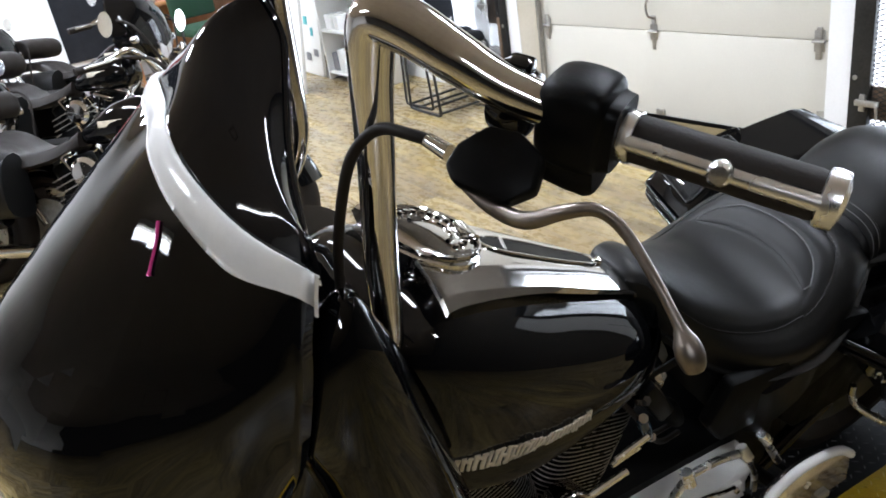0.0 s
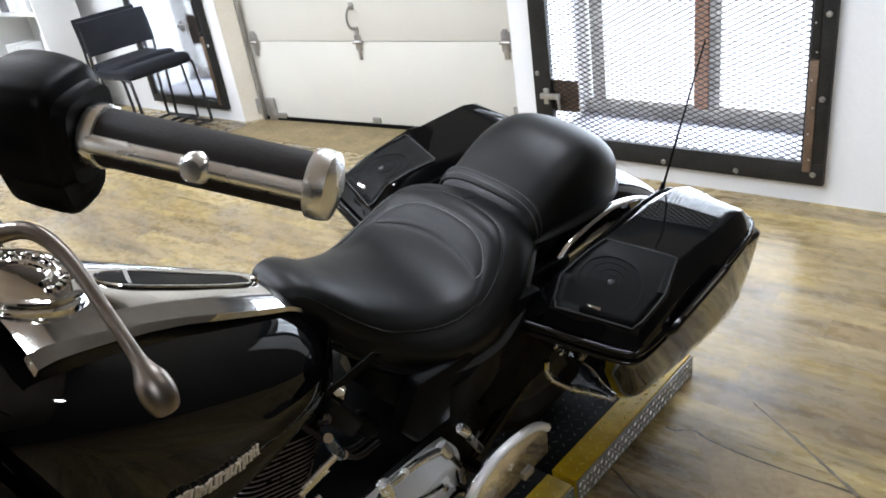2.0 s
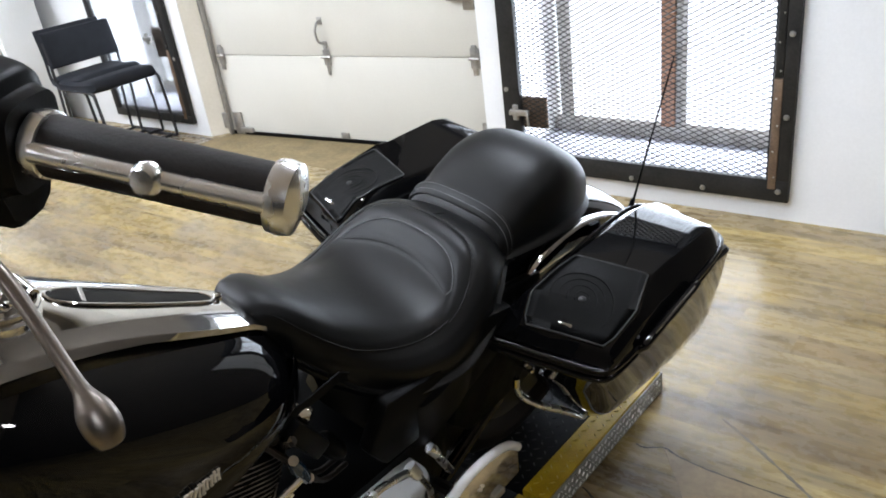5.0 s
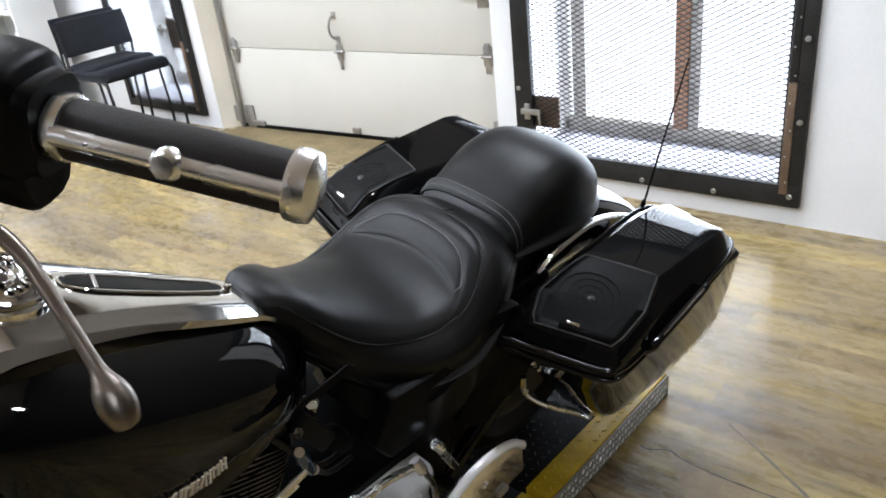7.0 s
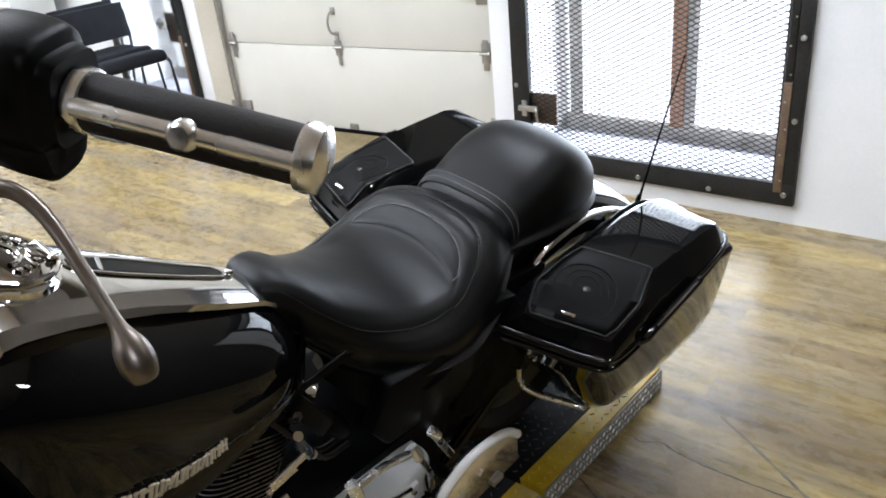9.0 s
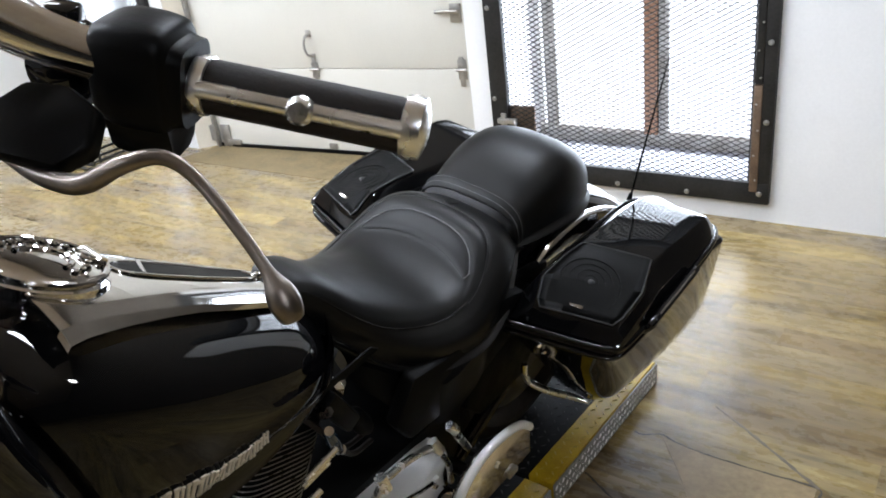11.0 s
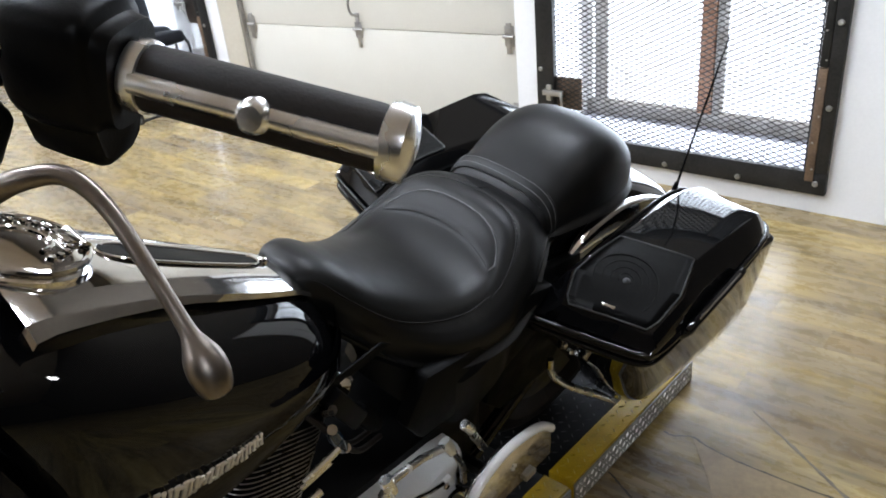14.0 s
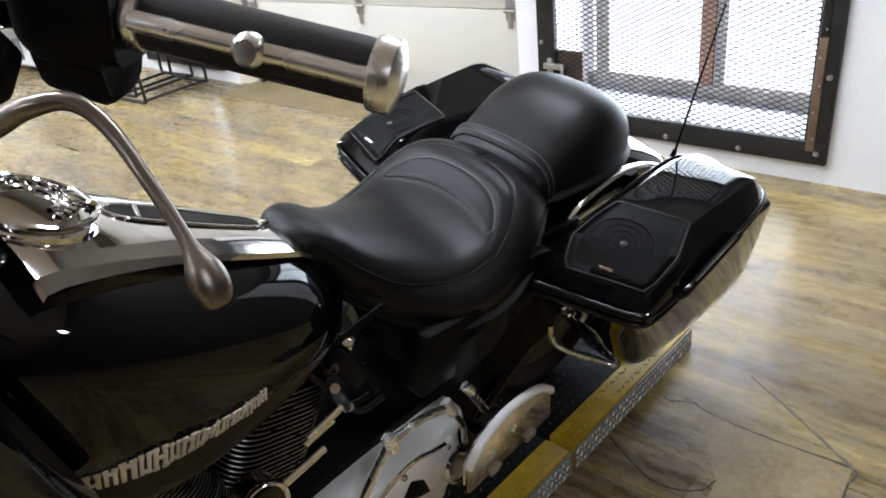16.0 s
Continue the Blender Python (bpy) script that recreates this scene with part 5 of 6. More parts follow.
# fairing, turned with the fork
STEER_AT = Matrix.Translation((0, -0.93, 0))
FAR_SIDE = STEER_AT @ Matrix.Rotation(radians(-10), 4, "Z") @ Matrix.Diagonal((-1, 1, 1, 1)) @ Matrix.Rotation(radians(10), 4, "Z") @ STEER_AT.inverted()
STEER = STEER_AT @ Matrix.Rotation(radians(-10), 4, "Z") @ STEER_AT.inverted()
LIP = [(-0.0125, -1.001, 1.246), (0.045, -1.014, 1.247), (0.1, -1.013, 1.228), (0.165, -0.992, 1.2), (0.237, -0.957, 1.186)]
WING = [(-0.0565, -1.25, 1.005), (0.06, -1.24, 1.005), (0.165, -1.175, 1.02), (0.237, -1.075, 1.06), (0.258, -0.982, 1.1)]
SKIRT = [(-0.06, -1.27, 0.75), (0.05, -1.26, 0.75), (0.16, -1.19, 0.77), (0.215, -1.07, 0.83), (0.23, -1.01, 0.94)]
CREST = [(0.006, -0.896, 1.342), (0.03, -0.888, 1.309), (0.07, -0.905, 1.274), (0.12, -0.927, 1.237), (0.2, -0.95, 1.196)]


def both_halves(curve):
    """A curve on the near side and its mirror across the steered middle, as one row."""
    near_side = [Vector(p) for p in curve]
    return [tuple(FAR_SIDE @ p) for p in reversed(near_side[1:])] + [tuple(p) for p in near_side]


def blend(a, b, f, up=0.0):
    return [tuple(Vector(p).lerp(Vector(q), f) + Vector((0, 0, up))) for p, q in zip(a, b)]


def out_by(curve, d):
    res = []
    for p in curve:
        o = Vector((p[0], p[1] + 0.95, 0))
        res.append(tuple(Vector(p) + o.normalized() * d))
    return res


def surface(curves, along=5, around=5):
    s = np.array([spline(both_halves(c), around) for c in curves])
    return np.stack([spline(s[:, j], along) for j in range(s.shape[1])], 1)


shell = surface([LIP, blend(LIP, WING, 0.12, 0.004), blend(LIP, WING, 0.4, 0.010), blend(LIP, WING, 0.75, 0.012), WING, out_by(blend(WING, SKIRT, 0.45), 0.012), SKIRT])


def nacelle(p):
    """Swells the lower front of the shell into the lamp nacelle, below a rounded brow."""
    q = Vector(p)
    m = FAR_SIDE @ q
    x, z = max(q.x, m.x), q.z
    brow = 1.025 + 0.082 * math.exp(-((x - 0.15) / 0.06) ** 2) - 4.0 * max(0.0, x - 0.19) ** 1.6
    swell = ease((brow - z) / 0.1) * ease((z - 0.72) / 0.12) * ease((0.262 - x) / 0.05)
    return q + Vector((0.1, -0.55, 0.35)) * 0.018 * swell


shell = np.array([[nacelle(p) for p in row] for row in shell])
inward = np.array([[(Vector((0.0, -0.9, p[2] - 0.05)) - Vector(p)).normalized() * 0.009 for p in row] for row in shell])
fairing = part("fairing", thick_sheet(shell, inward), black_paint, bike, "glossy black fork-mounted fairing", 60)
# polished trim along the lip
TRIM_F = [0.08, 0.09, 0.125, 0.22, 0.38]


def trim_row(f, up):
    return [tuple(Vector(p).lerp(Vector(q), g * f) + Vector((0, 0, up))) for p, q, g in zip(LIP, WING, TRIM_F)]


trim_rows = surface([blend(LIP, CREST, 0.02, -0.004), blend(LIP, CREST, 0.02, 0.006), trim_row(0.15, 0.011), trim_row(0.6, 0.012), trim_row(1.0, 0.006)], 3, 5)
part("shield_trim", thick_sheet(trim_rows, (0, 0.003, -0.003)), satin_silver, fairing, "polished windshield trim strip", 60)
# smoked windshield
glass = [blend(LIP, CREST, 0.0, 0.002)] + [blend(LIP, CREST, f, 0.024 * math.sin(math.pi * f)) for f in (0.25, 0.5, 0.75)] + [CREST]
glass_rows = surface(glass)
shield = part("windshield", thick_sheet(glass_rows, (0, 0.004, -0.003)), smoked_plastic, bike, "dark smoked low windshield", 60)
part("shield_edge", tube([tuple(p) for p in glass_rows[-1]], 0.0035, 8, 1), smoked_plastic, shield, "polished windshield edge")
part("dash_panel", moved(loft([[(-w, y, z), (-w * 0.6, y - 0.02, z + 0.03), (0, y - 0.03, z + 0.045), (w * 0.6, y - 0.02, z + 0.03), (w, y, z), (w * 0.9, y - 0.04, z - 0.06), (0, y - 0.06, z - 0.08), (-w * 0.9, y - 0.04, z - 0.06)] for y, z, w in ((-1.03, 1.14, 0.13), (-0.98, 1.11, 0.17), (-0.95, 1.05, 0.17), (-0.95, 0.97, 0.15))], 4, 3), STEER), black_plastic, bike, "black inner fairing panel")
for x in both(0.085):
    g = part("gauge", moved(lathe([(0.045, -0.02), (0.047, 0.006), (0.042, 0.01), (0.038, 0.004), (0.0001, 0.004)], 28), STEER @ frame_at((x, -0.955, 1.105), (0, 0.8, 0.6), (1, 0, 0))), chrome, bike, "round gauge")
for side in (Matrix.Identity(4), FAR_SIDE):
    levels = [(1.138, -0.936, -0.922, 0.006), (1.13, -0.945, -0.915, 0.014), (1.10, -0.972, -0.904, 0.03), (1.055, -0.992, -0.889, 0.042), (1.0, -0.998, -0.876, 0.05), (0.936, -0.985, -0.858, 0.052), (0.83, -0.965, -0.832, 0.048), (0.76, -0.945, -0.815, 0.036), (0.745, -0.925, -0.83, 0.02)]
    levels = levels if side is not FAR_SIDE else levels[5:]
    bell = [[(0.207 + rx * 1.2 * math.cos(a), (y0 + y1) / 2 + (y1 - y0) * 0.56 * math.sin(a), z) for a in np.linspace(0, math.tau, 14, endpoint=False)] for z, y0, y1, rx in levels]
    part("fork_shroud", moved(loft(bell, 4, 3), side), black_paint, bike, "glossy black lower fork shroud")
    if side is FAR_SIDE:
        continue
    part("fork_cover", moved(loft([[(0.13 + r * math.cos(a), y + r * math.sin(a), z) for a in np.linspace(0, math.tau, 10, endpoint=False)] for y, z, r in ((-0.95, 0.96, 0.03), (-0.96, 0.93, 0.05), (-0.98, 0.86, 0.055), (-1.0, 0.78, 0.055), (-1.02, 0.7, 0.045))], 4, 2), side), black_paint, bike, "glossy black fork shroud")
shell_tree = tree_of(fairing.data)


def on_shell(p):
    q, n = shell_tree.find_nearest(Vector(p))[:2]
    return tuple(q + (Vector(p) - q).normalized() * 0.002)


part("zip_tag", tube([on_shell(p) for p in ((0.102, -1.047, 1.2), (0.112, -1.054, 1.189), (0.119, -1.062, 1.177), (0.125, -1.069, 1.168), (0.126, -1.07, 1.166))], [0.0018, 0.0015, 0.0015, 0.0018, 0.0028], 6, 4), pink_tag, fairing, "pink plastic tag")


# handlebar, clutch side and throttle side
GRIP_RAILS = (-104, 75)


def bar_end(sx):
    d = Matrix.Identity(4) if sx > 0 else Matrix.Translation((0, -0.014, 0)) @ FAR_SIDE
    foot = [(0.045, -0.865, 0.93), (0.105, -0.866, 0.955), (0.15, -0.868, 1.0), (0.168, -0.873, 1.05)] if sx > 0 else [(0.11, -0.985, 1.02), (0.14, -0.945, 1.025), (0.166, -0.905, 1.05), (0.178, -0.882, 1.095)]
    bend = [*foot, (0.184, -0.878, 1.148), (0.2, -0.88, 1.247), (0.209, -0.88, 1.335), (0.215, -0.875, 1.375), (0.238, -0.862, 1.374), (0.272, -0.843, 1.358), (0.306, -0.818, 1.339), (0.37, -0.766, 1.316), (0.465, -0.713, 1.3075)]
    radii = [0.016] * 6 + [0.0175, 0.0205, 0.02, 0.018, 0.0155, 0.0135, 0.0135]
    shown = len(bend) if sx > 0 else 8
    hb = part("handlebar", moved(tube(bend[:shown], radii[:shown], 18, 6), d), chrome, bike, "tall chrome ape-hanger handlebar")
    if sx < 0:
        return hb
    g0, g1 = Vector((0.366, -0.766, 1.3165)), Vector((0.481, -0.704, 1.306))
    ax = (g1 - g0).normalized()
    G0 = d @ frame_at(g0, ax, (0, 0, -1))
    length = (g1 - g0).length
    gp = part("grip", moved(lathe([(0.0001, 0.0), (0.016, 0.001), (0.0165, 0.006), (0.0165, length - 0.012), (0.016, length - 0.008), (0.0001, length - 0.007)], 28), G0), rubber, bike, "black rubber handgrip")
    part("grip_ring", moved(lathe([(0.014, -0.004), (0.018, -0.003), (0.0187, 0.001), (0.018, 0.005), (0.014, 0.006)], 28), G0), polished_trim, gp)
    part("grip_cap", moved(lathe([(0.0155, length - 0.008), (0.0188, length - 0.007), (0.0195, length - 0.002), (0.0185, length + 0.004), (0.01, length + 0.007), (0.0001, length + 0.0075)], 28), G0), polished_trim, gp)
    for a in GRIP_RAILS:
        ca, sa = math.cos(radians(a)), math.sin(radians(a))
        part("grip_rail", moved(tube([(0.0142 * ca, 0.0142 * sa, 0.003), (0.0145 * ca, 0.0145 * sa, length * 0.5), (0.0142 * ca, 0.0142 * sa, length - 0.006)], 0.0058, 10, 3), G0), polished_trim, gp)
        part("grip_boss", moved(lathe([(0.0001, 0.0055), (0.006, 0.005), (0.0085, 0.002), (0.009, -0.003)], 16), G0 @ Matrix.Translation((0.0178 * ca, 0.0178 * sa, length * 0.5)) @ Matrix.Rotation(radians(a), 4, "Z") @ Matrix.Rotation(radians(90), 4, "Y")), polished_trim, gp)
    # switch housing and lever perch
    sw = []
    for t, r, up in ((-0.06, 0.019, -0.004), (-0.058, 0.024, -0.004), (-0.048, 0.028, -0.003), (-0.03, 0.0285, -0.003), (-0.016, 0.027, -0.002), (-0.012, 0.023, 0.0), (-0.004, 0.0215, 0.0)):
        sw.append([(r * 1.15 * math.copysign(abs(math.cos(a)) ** 0.5, math.cos(a)) + up, r * math.copysign(abs(math.sin(a)) ** 0.5, math.sin(a)), t) for a in np.linspace(0, math.tau, 16, endpoint=False)])
    hs = part("switch_housing", moved(loft(sw, 3, 2), G0), black_plastic, bike, "black switch housing", 30)
    part("switch_hole", moved(lathe([(0.0001, 0.0), (0.0045, 0.0), (0.0052, 0.0012), (0.006, 0.0)], 14), G0 @ Matrix.Translation((-0.0225, -0.0195, -0.036)) @ frame_at((0, 0, 0), (-0.7, -0.7, 0), (0, 0, 1))), rubber, hs)
    part("switch_button", moved(box(0.012, 0.008, 0.014, (0.0, 0.029, -0.035), 0.003), G0), rubber, hs)
    part("switch_foot", moved(loft([[(x + dx, y, t) for x, y in ((0.015, -0.018), (0.046, -0.015), (0.052, 0.0), (0.046, 0.016), (0.015, 0.019))] for t, dx in ((-0.054, -0.006), (-0.05, 0.0), (-0.022, 0.002), (-0.014, -0.004))], 2, 2), G0), black_plastic, hs)
    part("perch_clamp", moved(merge(lathe([(0.017, -0.1), (0.023, -0.098), (0.026, -0.09), (0.026, -0.08), (0.023, -0.072), (0.017, -0.07)], 24), box(0.018, 0.02, 0.02, (-0.024, 0.0, -0.085), 0.004)), G0), black_paint, bike)
    perch = part("lever_perch", moved(prism([(-0.036, -0.004), (-0.028, -0.016), (0.012, -0.025), (0.03, -0.014), (0.031, 0.01), (0.012, 0.025), (-0.012, 0.027), (-0.03, 0.012)], 0.017, 0.004), d @ frame_at(Vector((0.331, -0.845, 1.297)), (0.35, -0.5, 0.75), (0.8, 0.6, 0.05))), black_plastic, bike, "black clutch lever bracket")
    part("cable_ferrule", moved(tube([(0.298, -0.866, 1.303), (0.278, -0.872, 1.306)], [0.0068, 0.0055], 12, smooth=False), d), chrome, perch)
    part("lever", moved(tube([(0.305, -0.862, 1.283), (0.345, -0.862, 1.284), (0.377, -0.857, 1.289), (0.401, -0.845, 1.305), (0.417, -0.832, 1.31), (0.436, -0.826, 1.302), (0.466, -0.826, 1.284), (0.484, -0.826, 1.27), (0.489, -0.826, 1.265), (0.4935, -0.826, 1.26), (0.4985, -0.826, 1.2535), (0.503, -0.826, 1.247), (0.504, -0.826, 1.2455)], [0.004, 0.0056, 0.006, 0.005, 0.0042, 0.0037, 0.0033, 0.0034, 0.005, 0.0078, 0.0084, 0.006, 0.001], 16, 5), d), lever_metal, perch, "polished clutch lever with a ball end")
    part("cable", moved(tube([(0.28, -0.871, 1.306), (0.261, -0.88, 1.306), (0.238, -0.888, 1.302), (0.223, -0.898, 1.289), (0.214, -0.91, 1.264), (0.203, -0.92, 1.207), (0.185, -0.92, 1.15), (0.16, -0.915, 1.06), (0.13, -0.9, 0.95)], 0.0048, 10, 5), d), rubber, bike, "black control cable")
    return hb


bar_end(1)
bar_end(-1)
part("riser_clamp", merge(box(0.14, 0.045, 0.05, (0, -0.865, 0.93), 0.01), tube([(0.04, -0.9, 0.86), (0.04, -0.868, 0.93)], 0.018, 12, smooth=False), tube([(-0.04, -0.9, 0.86), (-0.04, -0.868, 0.93)], 0.018, 12, smooth=False)), chrome, bike, "chrome riser clamp")
part("fork_bridge", merge(box(0.28, 0.08, 0.035, (0, -0.93, 0.87), 0.012)), black_paint, bike)
for k in range(4):
    part("bridge_bolt", moved(lathe([(0.0001, 0.014), (0.009, 0.012), (0.012, 0.0)], 10), Matrix.Translation(((k - 1.5) * 0.07, -0.915, 0.888))), chrome, bike)
# ---- background: parked motorcycles, shelf, boards, desk ----
def parked_bike(m, paint, label, screen=True):
    b = thing("parked_motorcycle", m, label, "motorcycle", "motorcycles parked at the side")
    wheel(b, -0.8, 0.32, 0.12)
    wheel(b, 0.8, 0.32, 0.16)
    part("tank", loft([[(w * x, y, z0 + (z1 - z0) * q) for x, q in ((0, 1), (0.6, 0.93), (1, 0.5), (0.8, 0.05), (-0.8, 0.05), (-1, 0.5), (-0.6, 0.93))] for y, w, z0, z1 in ((-0.4, 0.05, 0.76, 0.86), (-0.35, 0.11, 0.7, 0.91), (-0.18, 0.125, 0.69, 0.89), (0.0, 0.075, 0.7, 0.8), (0.04, 0.04, 0.72, 0.78))], 4, 3), paint, b)
    part("seat", loft([[(w, y, z - 0.07), (w, y, z - 0.02), (w * 0.7, y, z), (0, y, z - 0.01), (-w * 0.7, y, z), (-w, y, z - 0.02), (-w, y, z - 0.07)] for y, w, z in ((0.05, 0.06, 0.77), (0.15, 0.13, 0.72), (0.35, 0.18, 0.7), (0.5, 0.17, 0.79), (0.7, 0.15, 0.82), (0.95, 0.12, 0.8), (1.0, 0.06, 0.77))], 4, 3), rubber, b)
    part("engine", merge(box(0.26, 0.5, 0.26, (0, -0.05, 0.36), 0.05), moved(lathe([(0.1, 0), (0.11, 0.22), (0.07, 0.25)], 16), Matrix.Translation((0, -0.17, 0.42)) @ Matrix.Rotation(radians(20), 4, "X")), moved(lathe([(0.1, 0), (0.11, 0.22), (0.07, 0.25)], 16), Matrix.Translation((0, 0.08, 0.42)) @ Matrix.Rotation(radians(-20), 4, "X"))), engine_black, b)
    part("engine_cover", moved(lathe([(0.09, 0), (0.09, 0.02), (0.06, 0.035), (0.0001, 0.04)], 24), Matrix.Translation((0.14, 0.0, 0.36)) @ Matrix.Rotation(radians(90), 4, "Y")), chrome, b)
    for x in both(0.1):
        part("fork", tube([(x, -0.5, 0.95), (x, -0.8, 0.32)], 0.022, 10, smooth=False), chrome, b)
        part("exhaust_pipe", tube([(x * 1.3, -0.2, 0.5), (x * 1.7, -0.3, 0.3), (x * 1.9, 0.1, 0.22), (x * 2.0, 0.95, 0.24)], [0.02, 0.025, 0.035, 0.042], 10, 4), chrome, b)
        part("grip", tube([(x * 3.2, -0.36, 1.08), (x * 4.3, -0.28, 1.06)], 0.018, 10, smooth=False), rubber, b)
        part("mirror", moved(lathe([(0.0001, 0.012), (0.04, 0.01), (0.055, 0)], 16), frame_at((x * 3.4, -0.42, 1.24), (0, 1, 0.1), (1, 0, 0))), chrome, b)
        part("fender_bag", loft([[(x * (2.0 + k * q), y, z) for q, z in ((0, 0.38), (1, 0.4), (1, 0.62), (0, 0.64))] for y, k in ((0.42, 1.0), (0.5, 1.6), (0.95, 1.6), (1.02, 1.0))], 2, 2), paint, b)
    part("handlebar", tube([(-0.32, -0.37, 1.09), (-0.24, -0.46, 1.12), (-0.08, -0.5, 1.0), (0.08, -0.5, 1.0), (0.24, -0.46, 1.12), (0.32, -0.37, 1.09)], 0.013, 10, 5), chrome, b)
    part("engine_guard", tube([(-0.06, -0.42, 0.72), (-0.3, -0.44, 0.6), (-0.36, -0.46, 0.42), (-0.2, -0.44, 0.24), (0.2, -0.44, 0.24), (0.36, -0.46, 0.42), (0.3, -0.44, 0.6), (0.06, -0.42, 0.72)], 0.016, 10, 5), chrome, b)
    for x in both(0.31):
        board = part("floorboard", box(0.11, 0.26, 0.014, (x, -0.2, 0.26), 0.005), black_metal, b)
        for k in range(4):
            part("board_rib", box(0.085, 0.012, 0.006, (x, -0.29 + 0.06 * k, 0.27), 0.002), galvanised, board)
        part("pushrod", tube([(x * 0.45, -0.1, 0.42), (x * 0.5, -0.2, 0.66)], 0.011, 8, smooth=False), chrome, b)
        part("pushrod", tube([(x * 0.45, -0.03, 0.42), (x * 0.5, 0.1, 0.66)], 0.011, 8, smooth=False), chrome, b)
        part("side_bag", loft([[(x * q, y, z) for q, z in ((0.55, 0.42), (1.1, 0.44), (1.15, 0.58), (1.0, 0.7), (0.6, 0.7))] for y in (0.3, 0.36, 0.6, 0.66)], 3, 3), leather, b)
        part("brake_disc", moved(lathe([(0.05, 0.0), (0.15, 0.0), (0.15, 0.006), (0.05, 0.006)], 32), Matrix.Translation((x * 0.24, -0.8, 0.32)) @ Matrix.Rotation(radians(90), 4, "Y")), plate_silver, b)
        for y, tilt in ((-0.19, 20), (0.12, -20)):
            part("rocker_cover", moved(box(0.05, 0.13, 0.035, (0, 0, 0), 0.01), Matrix.Translation((x * 0.34, y, 0.655)) @ Matrix.Rotation(radians(tilt), 4, "X")), chrome, b)
            for k in range(4):
                part("cooling_fin", moved(box(0.008, 0.2, 0.006, (0, 0, 0), 0.001), Matrix.Translation((x * 0.37, y, 0.47 + 0.035 * k)) @ Matrix.Rotation(radians(tilt), 4, "X")), galvanised, b)
        part("tank_emblem", box(0.004, 0.13, 0.03, (x * 0.385, -0.18, 0.8), 0.001), silver_letters, b)
        part("brake_lever", tube([(x * 0.9, -0.42, 1.1), (x * 1.1, -0.38, 1.085), (x * 1.38, -0.33, 1.07)], 0.007, 6, 3), brushed_metal, b)
        part("turn_lamp", moved(lathe([(0.0001, 0.03), (0.022, 0.022), (0.03, 0.0), (0.022, -0.03), (0.0001, -0.04)], 14), frame_at((x * 0.72, -0.56, 0.97), (0, -1, 0), (1, 0, 0))), chrome, b)
        part("front_cable", tube([(x * 0.75, -0.4, 1.1), (x * 0.9, -0.6, 1.05), (x * 0.5, -0.68, 0.8), (x * 0.33, -0.72, 0.5)], 0.008, 6, 4), rubber, b)
    part("luggage_roll", loft([[(xx, 0.62 + r * math.cos(a), 0.93 + r * math.sin(a)) for a in np.linspace(0, math.tau, 12, endpoint=False)] for xx, r in ((-0.24, 0.02), (-0.235, 0.06), (-0.2, 0.085), (0.0, 0.09), (0.2, 0.085), (0.235, 0.06), (0.24, 0.02))], 3, 2), rubber, b, "rolled black leather bag")
    part("air_cleaner", moved(lathe([(0.075, 0), (0.08, 0.03), (0.06, 0.05), (0.0001, 0.055)], 24), Matrix.Translation((-0.14, -0.02, 0.58)) @ Matrix.Rotation(radians(-90), 4, "Y")), chrome, b)
    lamp = part("headlamp", moved(lathe([(0.0001, -0.1), (0.05, -0.09), (0.085, -0.03), (0.09, 0.02), (0.082, 0.03), (0.0001, 0.036)], 24), frame_at((0, -0.6, 0.92), (0, -1, 0), (1, 0, 0))), chrome, b)
    for y0, r in ((-0.8, 0.355), (0.8, 0.37)):
        ring = []
        for a in np.linspace(radians(20), radians(165), 9):
            cy, cz = y0 + r * math.cos(a), 0.32 + r * math.sin(a)
            ring.append([(x, cy + d * math.cos(a), cz + d * math.sin(a)) for x, d in ((-0.09, -0.07), (-0.07, -0.01), (0, 0), (0.07, -0.01), (0.09, -0.07), (0, -0.012))])
        part("fender", loft(ring, 2, 2), paint, b)
    if screen:
        part("fairing", loft([[(w * math.sin(a), -0.62 + 0.22 * (1 - math.cos(a)) * w / 0.3 + off, z) for a in np.linspace(-1.3, 1.3, 9)] + [(w * 0.96 * math.sin(a), -0.60 + 0.22 * (1 - math.cos(a)) * w / 0.3 + off, z) for a in np.linspace(1.3, -1.3, 9)] for z, w, off in ((0.85, 0.2, 0.0), (0.95, 0.3, -0.02), (1.1, 0.3, 0.0), (1.2, 0.24, 0.06))], 3, 1), paint, b)
        part("windscreen", loft([[(w * math.sin(a), -0.58 + 0.2 * (1 - math.cos(a)) * w / 0.3 + off, z) for a in np.linspace(-1.2, 1.2, 9)] + [(w * 0.97 * math.sin(a), -0.572 + 0.2 * (1 - math.cos(a)) * w / 0.3 + off, z) for a in np.linspace(1.2, -1.2, 9)] for z, w, off in ((1.19, 0.24, 0.05), (1.3, 0.2, 0.12), (1.38, 0.12, 0.17))], 3, 1), smoked_plastic, b)
    return b


def place(x, y, turn, lean=9):
    return Matrix.Translation((x, y, 0.005)) @ Matrix.Rotation(radians(turn), 4, "Z") @ Matrix.Rotation(radians(lean), 4, "Y")


